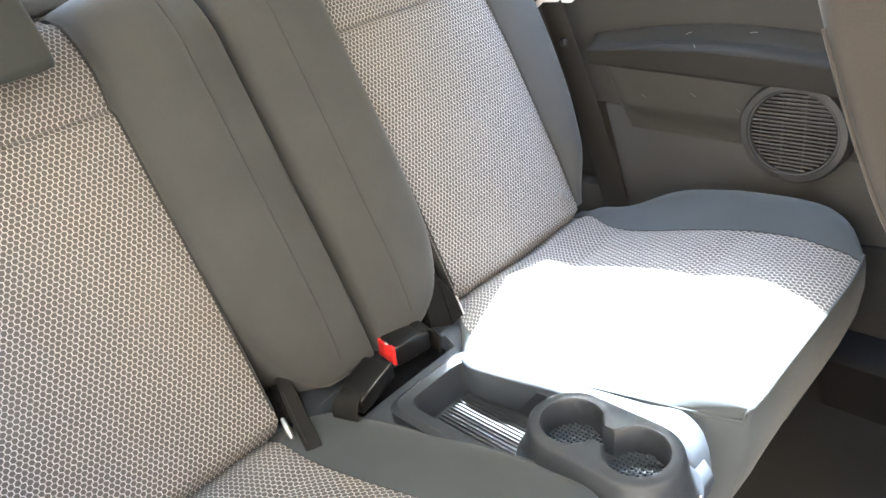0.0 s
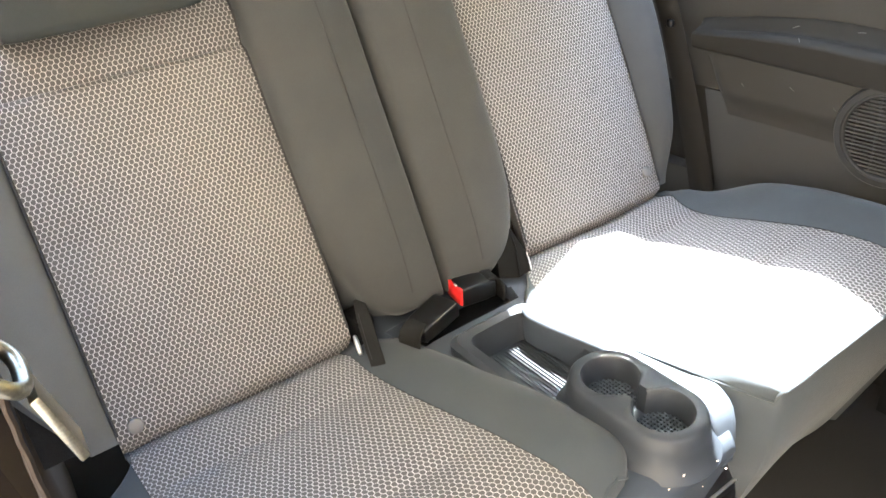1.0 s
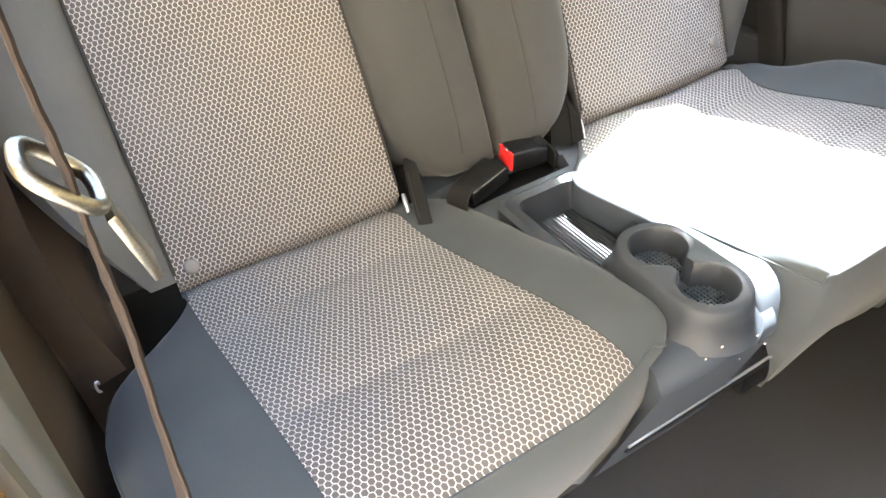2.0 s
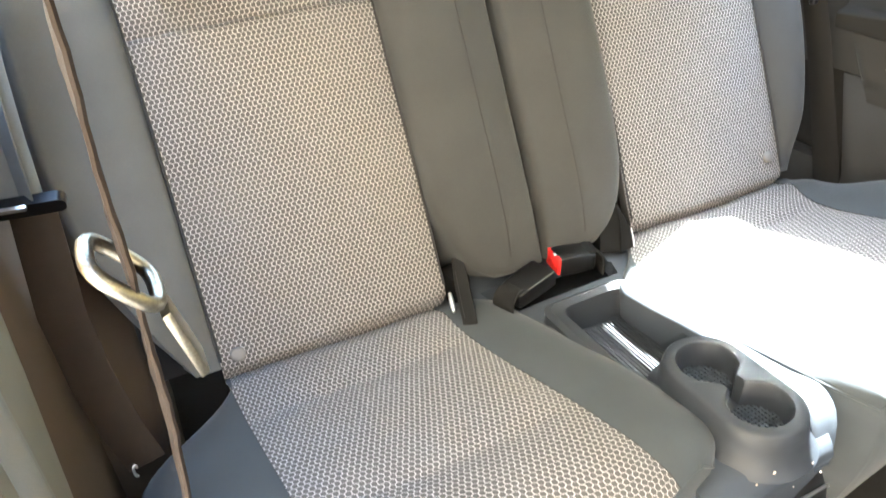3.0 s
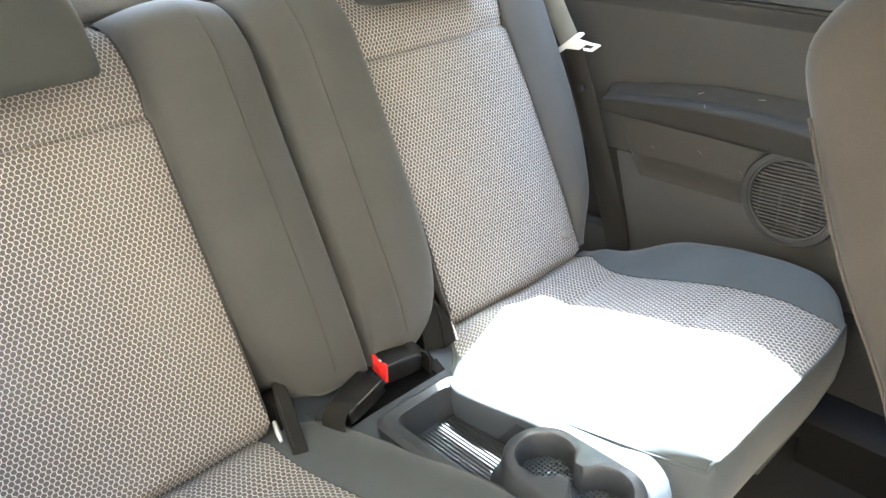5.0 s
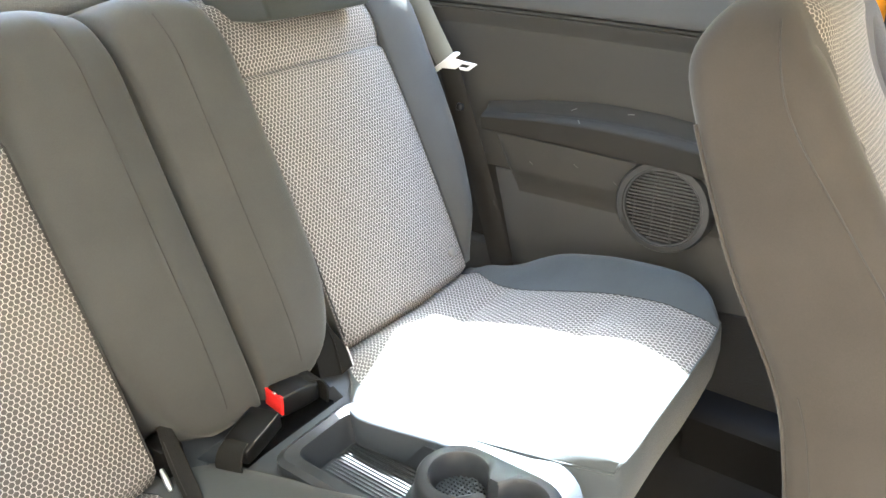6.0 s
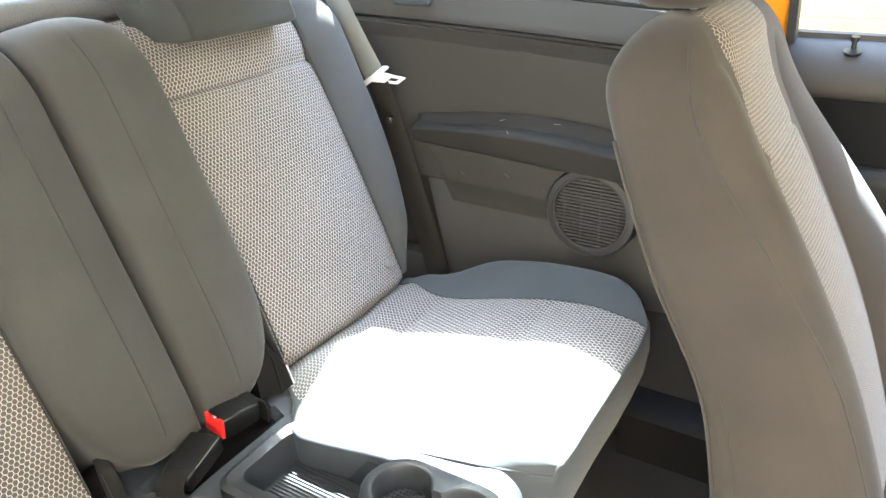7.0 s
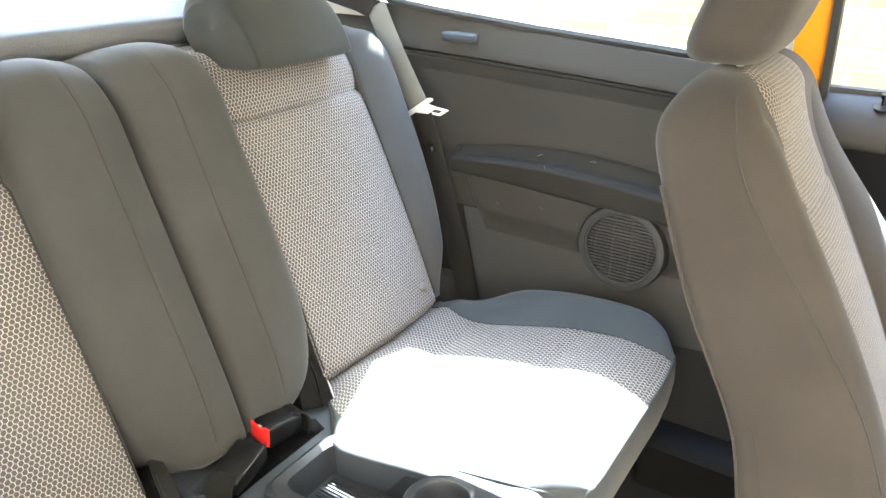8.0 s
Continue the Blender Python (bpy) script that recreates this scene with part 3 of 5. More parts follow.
def console():
    c = thing("rear_console", "dark plastic console with tray and cup holders between the cushions", "console")
    # deck: a shaped top that rolls over into the front face
    HALF_L = [(-0.06, 0.200), (0.0, 0.196), (0.05, 0.170), (0.09, 0.130), (0.20, 0.118), (0.40, 0.116), (0.47, 0.130), (0.72, 0.150)]
    HALF_R = [(0.0, 0.150), (0.08, 0.115), (0.20, 0.090), (0.36, 0.078), (0.41, 0.066), (0.47, 0.054), (0.72, 0.060)]
    TOP_L, ROLL = 0.425, 0.030

    def top(u, v):
        l = -0.06 + v * 0.76
        side = 2 * u - 1
        w = curve_at(HALF_R if side > 0 else HALF_L, l)
        x = MID + side * w
        z0 = 0.527 + 0.014 * (1 - sstep(0.0, 0.09, l)) + 0.009 * sstep(0.25, 0.33, l)
        edge = (0.020 if side < 0 else 0.006) * abs(side) ** 6 * (1 - sstep(0.37, 0.45, l))
        if l < TOP_L:
            hole = 0.0
            if (0.092 < l < 0.29 and -0.055 < x < 0.076) or (0.27 < l < 0.418 and -0.022 < x < 0.066):
                hole = 0.06
            if 0.004 < l < 0.058 and abs(x + 0.010) < 0.100:
                hole = 0.028
            return Vector((x, -l, z0 - edge - hole))
        arc = ROLL * 1.35
        if l < TOP_L + arc:
            a = (l - TOP_L) / arc * 1.35
            return Vector((x, -TOP_L - ROLL * math.sin(a), z0 - edge - ROLL * (1 - math.cos(a))))
        a = 1.35
        q = l - TOP_L - arc
        return Vector((x, -TOP_L - ROLL * math.sin(a) + 0.30 * q + edge * 0.5, z0 - edge - ROLL * (1 - math.cos(a)) - 0.955 * q))
    part("deck", solid(top, lambda u, v: Vector((MID + (2 * u - 1) * 0.09, max(-0.36, 0.03 - v * 0.55), 0.40 - 0.15 * sstep(0.6, 1.0, v))), 48, 90), M_DECK, c, "dusty grey moulded plastic", 50)
    # black sheet standing in for the shade down in the pocket
    pocket = [(-0.104, -0.010), (-0.101, -0.044), (-0.080, -0.053), (-0.029, -0.056), (0.040, -0.055), (0.080, -0.050), (0.088, -0.040), (0.086, -0.008), (0.0, -0.004)]
    part("buckle_pocket", prism(pocket, "z", 0.5135, 0.5185, 0.001), M_DARK, c, "black sheet for the shade in the buckle pocket")
    # tray
    bm = bmesh.new()
    out = rounded(-0.066, 0.086, -0.300, -0.080, 0.022)
    rim = rounded(-0.058, 0.078, -0.295, -0.087, 0.020)
    inn = rounded(-0.042, 0.066, -0.285, -0.100, 0.018)
    wall = rounded(-0.034, 0.061, -0.280, -0.108, 0.014)
    a, b = ring_plate(bm, out, rim, 0.540, 0.545)
    c1 = down(bm, b, inn, 0.542)
    d1 = down(bm, c1, wall, 0.497)
    bm.faces.new(d1)
    low = down(bm, a, out, 0.495)
    bm.faces.new(low)
    tray = part("tray", bm, M_CONSOLE, c, "open oddments tray", 35)
    for k in range(16):
        x = -0.031 + k * 0.0057
        part("rib", rbox(x, x + 0.0027, -0.272, -0.114, 0.4965, 0.4995, 0.001, 1), M_CONSOLE, tray)
    # cup holder: a raised stadium with a figure-of-eight hole
    ca, cb, R = Vector((0.018, -0.318)), Vector((0.018, -0.398)), 0.0345
    mid = (ca + cb) / 2

    def eight(r, ch):
        pts = []
        for i in range(96):
            th = 2 * math.pi * i / 96
            dx, dy = math.cos(th), math.sin(th)
            best = ch / max(1e-6, abs(dx)) if abs(dx) > 0.05 else ch * 20
            best = min(best, 0.05)
            h = 0.04
            q = r * r - (h * dx) ** 2
            e = h * abs(dy) + math.sqrt(q) if q > 0 else 0.0
            rad = e if e > 0 else best
            pts.append((mid.x + dx * rad, mid.y + dy * rad))
        return pts

    def stadium(r):
        pts = []
        for i in range(96):
            th = 2 * math.pi * i / 96
            dx, dy = math.cos(th), math.sin(th)
            h = 0.040
            t1 = r / max(1e-6, abs(dx))
            if t1 * abs(dy) > h:
                t1 = h * abs(dy) + math.sqrt(max(0, r * r - (h * dx) ** 2))
            pts.append((mid.x + dx * t1, mid.y + dy * t1))
        return pts
    bm = bmesh.new()
    a, b = ring_plate(bm, stadium(0.047), eight(R + 0.002, 0.013), 0.581, 0.581)
    e = down(bm, b, eight(R, 0.012), 0.578)
    f = down(bm, e, eight(R - 0.002, 0.010), 0.544)
    bm.faces.new(f)
    o1 = down(bm, a, stadium(0.0505), 0.577)
    o2 = down(bm, o1, stadium(0.0535), 0.562)
    o3 = down(bm, o2, stadium(0.0555), 0.548)
    o4 = down(bm, o3, stadium(0.061), 0.538)
    o4 = down(bm, o4, stadium(0.068), 0.530)
    bm.faces.new(o4)
    cup = part("cup_holder", bm, M_CONSOLE, c, "two joined round cup holders", 50)
    for centre in (ca, cb):
        bm = bmesh.new()
        for i in range(-6, 7):
            off = i * 0.0052
            half = math.sqrt(max(0.0, 0.0315 ** 2 - off * off))
            if half > 0.004:
                rbox(centre.x + off - 0.001, centre.x + off + 0.001, centre.y - half, centre.y + half, 0.5435, 0.5470, 0, 1, bm)
                rbox(centre.x - half, centre.x + half, centre.y + off - 0.001, centre.y + off + 0.001, 0.5435, 0.5465, 0, 1, bm)
        tagged(part("rubber_mat", bm, M_DECK, cup, "ribbed rubber mat"), kind="stuff")
    # raised rail beside the far cushion
    def side_rail(u, v):
        d = 0.100 + 0.352 * v
        left = curve_at([(0.10, 0.060), (0.125, 0.053), (0.26, 0.070), (0.40, 0.080), (0.452, 0.060)], d)
        right = curve_at([(0.10, 0.080), (0.26, 0.102), (0.39, 0.122), (0.42, 0.116), (0.440, 0.102), (0.452, 0.082)], d)
        z = 0.547 + 0.010 * sstep(0.10, 0.30, d) - 0.090 * sstep(0.400, 0.475, d) ** 2
        return Vector((left + (right - left) * u, -d, z - 0.004 * (1 - min(1.0, u * 6)) ** 2 - 0.006 * max(0.0, u - 0.8) / 0.2 * sstep(0.38, 0.42, d)))
    part("side_rail", solid(side_rail, lambda u, v: Vector((side_rail(u, v).x, side_rail(u, v).y, 0.50)), 12, 40), M_DECK, c, "raised plastic rail along the cushion", 50)
    # black foot strip
    part("foot_strip", rbox(-0.085, 0.235, -0.404, -0.372, 0.335, 0.405, 0.004), M_BLACK, c, "gloss black strip")
    part("strip_lip", tube([(-0.085, -0.406, 0.357), (0.238, -0.406, 0.362)], 0.0026, 8), M_STEEL, c, "bright metal lip")
    part("plug", rbox(0.172, 0.178, -0.408, -0.398, 0.384, 0.390, 0.002), M_YELLOW, c, "small yellow plug")
    part("bracket", rbox(0.135, 0.195, -0.402, -0.36, 0.29, 0.41, 0.008), M_BLACK, c, "black plastic bracket")
    for x, y, z, r in ((0.0393, -0.460, 0.5335, 0.0012), (-0.0093, -0.4525, 0.5390, 0.0016), (-0.0272, -0.448, 0.5262, 0.0012), (0.055, -0.462, 0.512, 0.0010), (0.012, -0.463, 0.515, 0.0009)):
        bm = bmesh.new()
        bmesh.ops.create_icosphere(bm, subdivisions=1, radius=r, matrix=Matrix.Translation((x, y, z)) @ Matrix.Diagonal((1.4, 0.7, 1.0, 1)))
        part("crumb", bm, M_CREAM, c, "pale crumb of dirt")
    return c


console()


# ---- buckles ----
def buckle(name, p0, p1, width, height, red, label):
    """A buckle body from p0 (strap end) to p1 (button end), with a folded strap behind it."""
    b = thing(name, label, "seat belt buckle", "rear buckles")
    p0, p1 = Vector(p0), Vector(p1)
    d = (p1 - p0)
    L = d.length
    m = Matrix.Translation(p0) @ d.to_track_quat('Y', 'Z').to_matrix().to_4x4()
    h = height / 2
    loops = []
    for y, w, z in ((0.0, 0.80, 0.62), (0.003, 0.88, 0.80), (0.014, 0.95, 0.94), (L * 0.55, 1.0, 1.0), (L - 0.003, 1.0, 1.0), (L, 0.96, 0.93)):
        loops.append([m @ Vector((px, y, pz)) for px, pz in rounded(-width / 2 * w, width / 2 * w, -h, h * z, 0.0032, 3)])
    body = part("buckle_body", loft(loops), M_BLACK, b, "gloss black plastic", 50)
    # gloss along the top edge, drawn as a thin pale tube
    edge = [m @ Vector((width / 2 * w - 0.0012, y, h * z - 0.0010)) for y, w, z in ((0.016, 0.95, 0.94), (L * 0.55, 1.0, 1.0), (L - 0.004, 1.0, 1.0))]
    part("mould_line", tube(edge, 0.0006, 5), M_SCUFF_GLOSS, body, "pale line for the gloss on the edge")
    if red:
        bt = rbox(-width/2 + 0.002, width/2 - 0.002, L - 0.004, L + 0.004, -h + 0.002, h - 0.004, 0.0018, 2, None, m)
        rbox(-width/2 + 0.002, -width/2 + 0.012, L - 0.004, L + 0.004, h - 0.006, h - 0.001, 0.0012, 2, bt, m)
        rbox(width/2 - 0.009, width/2 - 0.002, L - 0.004, L + 0.004, h - 0.006, h - 0.002, 0.0012, 2, bt, m)
        part("release_button", bt, M_RED, b, "bright red notched button")
        part("latch_tooth", rbox(-0.004, 0.003, L - 0.002, L + 0.003, h - 0.004, h - 0.002, 0.0006, 1, None, m), M_STEEL, b, "small bright latch tooth")
    back = [m @ Vector((0, y, z)) for y, z in ((0.016, h * 0.72), (0.006, h * 0.92), (-0.004, h * 0.80), (-0.011, h * 0.30), (-0.015, -h * 0.4), (-0.016, -0.018), (-0.016, -0.030))]
    part("strap", ribbon(back, m.to_3x3() @ Vector((1, 0, 0)), [width * k for k in (0.66, 0.72, 0.78, 0.84, 0.88, 0.86, 0.84)], 0.0035), M_STRAP, b, "dark ribbed woven strap")
    return b


buckle("buckle", (-0.092, -0.046, 0.551), (-0.020, -0.024, 0.554), 0.046, 0.026, False, "plain black seat belt buckle lying in the console pocket")
buckle("buckle", (0.066, -0.020, 0.554), (0.007, -0.012, 0.558), 0.046, 0.032, True, "black seat belt buckle with a red release button")


def near_latch():
    """A dark webbing pull and a bright hinge lug between seat back and cushion."""
    g = thing("seat_latch", "black webbing pull and steel lug below the seat back", "seat latch", "seat latches")
    pull = [(-0.137, 0.030, 0.592), (-0.143, 0.010, 0.580), (-0.150, -0.012, 0.566), (-0.158, -0.036, 0.555), (-0.165, -0.058, 0.548), (-0.169, -0.071, 0.538), (-0.170, -0.076, 0.520)]
    strap = part("webbing_pull", ribbon(pull, [(0.85, -0.25, 0.30)] * 7, [0.016, 0.020, 0.022, 0.022, 0.021, 0.021, 0.020], 0.004), M_STRAP, g, "black woven webbing pull")
    for off in (-0.006, 0.006):
        part("stitch_row", tube([Vector(p) + Vector((off, off * -0.3, 0.0030)) for p in pull[1:5]], 0.0005, 5), M_THREAD, strap)
    part("hinge_lug", tube([(-0.166, 0.000, 0.557), (-0.169, -0.010, 0.553), (-0.172, -0.020, 0.549), (-0.174, -0.028, 0.545)], 0.0036, 10, None, lambda k: 0.75 + 0.35 * math.sin(math.pi * k)), M_STEEL, g, "bright steel hinge lug", 60)
    part("hinge_cover", rbox(-0.160, -0.128, 0.004, 0.050, 0.520, 0.574, 0.006), M_DARK, g, "matt black hinge cover")
    return g


def far_latch():
    """A three-cornered black cover that fills the notch between bolster, cushion and deck."""
    g = thing("seat_latch", "black plastic hinge cover between seat back and cushion", "seat latch", "seat latches")
    face = [Vector(p) for p in ((0.133, 0.012, 0.618), (0.140, -0.022, 0.580), (0.138, -0.036, 0.549), (0.118, -0.030, 0.541), (0.088, -0.014, 0.546), (0.098, 0.002, 0.580))]
    mid = sum(face, Vector()) / len(face)
    loops = [[p + Vector((0.004, 0.050, -0.004)) for p in face], [p + Vector((0, 0.002, 0)) for p in face], [p.lerp(mid, 0.06) + Vector((-0.0012, -0.0025, 0.0012)) for p in face], [p.lerp(mid, 0.45) + Vector((-0.001, -0.0015, 0.001)) for p in face]]
    cover = part("hinge_cover", loft(loops), M_DARK, g, "matt black plastic", 30)
    # worn edge and the glint on it, built as one bright tube
    part("worn_edge", tube([(0.1405, -0.0235, 0.578), (0.1395, -0.031, 0.565), (0.1385, -0.0365, 0.551)], 0.0009, 6), M_ZINC, cover, "bright worn edge with its glint")
    part("cover_lip", tube([(0.131, 0.006, 0.610), (0.128, -0.010, 0.590), (0.121, -0.024, 0.566), (0.117, -0.0325, 0.546)], 0.0016, 6), M_DARK, cover, "moulded lip")
    return g


near_latch()
far_latch()


# ---- side panels ----
def y_z_plate(outline, x0, x1, bevel=0.006):
    return prism(outline, "x", x0, x1, bevel)


def speaker(p, m, X):
    cy, cz = -0.305, 0.693
    RAD, F = 0.083, X - 0.040
    def ringloop(r, x, n=48):
        return [(m * x, cy + r * math.cos(2*math.pi*i/n), cz + r * math.sin(2*math.pi*i/n)) for i in range(n)]
    hub = part("speaker", loft([ringloop(RAD + 0.002, X + 0.002), ringloop(RAD, F + 0.004), ringloop(RAD - 0.003, F), ringloop(RAD - 0.0125, F - 0.001), ringloop(RAD - 0.0140, F + 0.0012), ringloop(RAD - 0.0165, F + 0.0012), ringloop(RAD - 0.0185, F + 0.004), ringloop(RAD - 0.0190, F + 0.012), ringloop(RAD - 0.0195, F + 0.022)]), M_RING, p, "round dark plastic speaker surround", 35)
    part("cone", loft([ringloop(RAD - 0.0192, F + 0.0195), ringloop(RAD - 0.03, F + 0.0205), ringloop(0.02, F + 0.021)]), M_DARK, hub, "black speaker cone")
    for k in range(20):
        z = -0.0600 + k * 0.120 / 19
        half = math.sqrt((RAD - 0.0188) ** 2 - z * z)
        part("slat", rbox(m * (F + 0.003), m * (F + 0.0075), cy - half, cy + half, cz + z - 0.0017, cz + z + 0.0017, 0.0008, 1), M_SLAT, hub)
    for off in (-0.050, -0.017, 0.017, 0.050):
        half = math.sqrt((RAD - 0.0188) ** 2 - off * off)
        part("rib", rbox(m * (F + 0.0050), m * (F + 0.0100), cy + off - 0.0009, cy + off + 0.0009, cz - half, cz + half, 0, 1), M_SLAT, hub)


def near_trim(p, X):
    """The pale strip by the door opening, with a moulded lip."""
    def strip(u, v):
        z = FLOOR_Z + 0.80 * v
        y = -0.16 - 0.21 * u - 0.12 * (1 - sstep(0.35, 0.85, v)) * (1 - u)
        return Vector((-(X - 0.012 - 0.010 * math.sin(math.pi * u)), y, z))
    part("front_strip", solid(strip, lambda u, v: Vector((-(X + 0.02), strip(u, v).y, strip(u, v).z)), 12, 20), M_DOORSTRIP, p, "pale grey plastic strip by the door")
    def arch(u, v):
        y = 0.045 + 0.38 * v
        x = -0.670 + 0.082 * u
        return Vector((x, y + 0.010 * u, 0.50 + 0.17 * sstep(0.0, 0.25, v) - 0.05 * u ** 3))
    part("arch_cover", solid(arch, lambda u, v: Vector((arch(u, v).x, arch(u, v).y, FLOOR_Z)), 10, 14), M_PANEL_NEAR, p, "brownish plastic wheel arch cover", 60)
    hook = [(-0.620 + 0.002 * math.cos(q), -0.108 + 0.002 * math.cos(q), 0.552 + 0.008 * math.sin(q)) for q in [0.3 + 4.6 * k / 12 for k in range(13)]]
    part("hook", tube(hook, 0.0016, 6), M_STEEL, p, "small bright steel hook")


def side_panel(m, label):
    p = tagged(new("wall_far" if m > 0 else "wall_near"), label, "trim panel", kind="structure")
    X = 0.668
    if m < 0:
        lower = [(0.95, FLOOR_Z), (0.95, 1.06), (0.42, 1.06), (0.40, 1.02), (-0.25, 1.01), (-0.25, FLOOR_Z)]
        part("lower_panel", y_z_plate(lower, m * X, m * (X + 0.03), 0.004), M_PANEL_NEAR, p, "brownish grained plastic")
    else:
        upper = [(0.95, 0.690), (0.95, 1.06), (0.42, 1.06), (0.40, 1.02), (-0.10, 1.012), (-0.53, 0.995), (-0.54, 0.690)]
        part("upper_panel", y_z_plate(upper, X, X + 0.03, 0.004), M_PANEL, p, "dark grained plastic")
        part("rear_panel", y_z_plate([(0.95, FLOOR_Z), (0.95, 0.689), (0.03, 0.689), (-0.03, FLOOR_Z)], X + 0.007, X + 0.03, 0.002), M_ARM, p, "dark grained plastic behind the belt")
        lower = [(0.020, FLOOR_Z), (0.012, 0.50), (0.040, 0.62), (0.056, 0.689), (-0.54, 0.689), (-0.55, FLOOR_Z)]
        part("lower_panel", y_z_plate(lower, X + 0.001, X + 0.03, 0.002), M_PANEL_LOW, p, "grey grained plastic")

    def sill(u, v):
        y = 0.45 - (0.98 if m > 0 else 0.78) * u
        z0 = curve_at([(-0.52, 0.966), (-0.36, 0.976), (-0.10, 0.989), (0.19, 0.998), (0.45, 0.990)], y)
        z1 = curve_at([(-0.52, 1.028), (-0.36, 1.037), (-0.10, 1.055), (0.12, 1.074), (0.20, 1.084), (0.45, 1.10)], y)
        out = 0.004 + 0.020 * sstep(0.0, 0.12, v) - 0.010 * v
        return Vector((m * (X - out), y, z0 + (z1 - z0) * v))
    part("sill_trim", solid(sill, lambda u, v: Vector((m * (X + 0.026), sill(u, v).y, sill(u, v).z)), 40, 10), M_PANEL, p, "grey plastic window sill trim", 50)
    def lip(u, v):
        y = 0.45 - (0.98 if m > 0 else 0.78) * u
        z0 = curve_at([(-0.52, 0.966), (-0.36, 0.976), (-0.10, 0.989), (0.19, 0.998), (0.45, 0.990)], y)
        out = curve_at([(0, 0.001), (0.15, 0.003), (0.45, 0.009), (0.8, 0.0165), (0.94, 0.0185), (1, 0.016)], v)
        return Vector((m * (X - out), y, z0 - 0.034 + 0.031 * v))
    part("sill_lip", solid(lip, lambda u, v: Vector((m * (X + 0.02), lip(u, v).y, lip(u, v).z)), 40, 12), M_PANEL, p, "undercut plastic lip below the sill", 50)
    # dark tube for the joint and the shade in its crease
    joint = [Vector((m * (X - 0.012), y, curve_at([(-0.52, 0.966), (-0.36, 0.976), (-0.10, 0.989), (0.19, 0.998), (0.45, 0.990)], y) - 0.001)) for y in [0.42 - 0.06 * k for k in range(11 if m < 0 else 16)]]
    part("panel_joint", tube(joint, 0.0028, 6), M_RUBBER, p, "dark line for the shaded joint below the sill")
    if m < 0:
        near_trim(p, X)
        return p
    # armrest: upper shelf and the slope under it
    def arm(u, v):
        y = 0.068 - (0.56 if m > 0 else 0.38) * u
        zt = curve_at([(-0.5, 0.822), (-0.347, 0.834), (-0.279, 0.842), (-0.169, 0.846), (-0.05, 0.838), (0.0, 0.830), (0.04, 0.825), (0.075, 0.819)], y)
        zb = curve_at([(-0.5, 0.744), (-0.35, 0.756), (-0.25, 0.762), (-0.10, 0.769), (0.068, 0.775)], y)
        end = math.sqrt(max(0.0, 1 - (1 - min(1, u / 0.018)) ** 2))
        prof = curve_at([(0, 0.034), (0.08, 0.040), (0.56, 0.0440), (0.60, 0.0432), (0.66, 0.037), (0.80, 0.0215), (0.90, 0.011), (1.0, 0.001)], v)
        dish = 0.010 * math.exp(-((v - 0.84) / 0.09) ** 2) * sstep(0.02, 0.14, u)
        return Vector((m * (X - 0.002 - prof * (0.25 + 0.75 * end)), y, zb + (zt - zb) * v - dish))
    part("armrest", solid(arm, lambda u, v: Vector((m * (X + 0.01), arm(u, v).y, arm(u, v).z)), 60, 28), M_ARM, p, "dark scuffed plastic armrest", 50)

    def slope(u, v):
        y = 0.048 - 0.050 * (1 - v) - 0.50 * u
        zt = curve_at([(-0.5, 0.743), (-0.35, 0.755), (-0.25, 0.761), (-0.10, 0.768), (0.068, 0.774)], y)
        zc = curve_at([(-0.5, 0.692), (-0.205, 0.697), (-0.05, 0.699), (0.05, 0.700)], y)
        z = zc + (zt - zc) * (v - 0.4) / 0.6 if v > 0.4 else zc - 0.050 * (0.4 - v) / 0.4
        return Vector((m * (X - curve_at([(0, 0.0002), (0.08, 0.0012), (0.22, 0.0075), (0.34, 0.0160), (0.39, 0.0190), (0.43, 0.0203), (1, 0.031)], v) * (0.4 + 0.6 * sstep(0.0, 0.03, u))), y, z))
    part("lower_moulding", solid(slope, lambda u, v: Vector((m * (X + 0.01), slope(u, v).y, slope(u, v).z)), 36, 30), M_PANEL, p, "dark plastic moulding", 50)
    for sy, sv, ln, tilt in ((-0.115, 0.90, 0.010, 0.2), (-0.14, 0.70, 0.006, -0.6), (-0.22, 0.93, 0.012, 0.1)):
        p0 = arm((0.068 - sy) / 0.56, sv)
        p1 = arm((0.068 - sy + ln) / 0.56, min(0.99, sv + 0.1 * tilt))
        part("scuff", tube([p0 + Vector((-0.0004, 0, 0.0002)), (p0 + p1) / 2 + Vector((-0.0004, 0, 0.0007)), p1 + Vector((-0.0004, 0, 0.0002))], 0.0006, 5), M_SCUFF_GLOSS, p, "pale scuff mark")
    for sy, sv, ln in ((-0.12, 0.55, 0.006), (-0.02, 0.35, 0.004), (-0.19, 0.30, 0.003)):
        p0, p1 = slope((0.046 - sy) / 0.50, 0.4 + 0.6 * sv), slope((0.046 - sy + ln) / 0.50, 0.4 + 0.6 * sv - 0.05)
        part("scuff", tube([p0 + Vector((-0.0003, 0, 0)), p1 + Vector((-0.0003, 0, 0))], 0.0005, 5), M_SCUFF_GLOSS, p, "pale scuff mark")
    if m > 0:
        speaker(p, m, X)
    part("pull_handle", rbox(m * (X - 0.029), m * (X - 0.012), 0.018, 0.098, 1.026, 1.045, 0.007, 3, None), M_DECK, p, "slim grey pull handle")
    # wheel arch cover beside the seat and low sill step
    part("arch_cover", rbox(m * 0.638, m * 0.680, 0.045, 0.42, FLOOR_Z, 0.53, 0.012), M_PANEL, p, "grey plastic wheel arch cover")
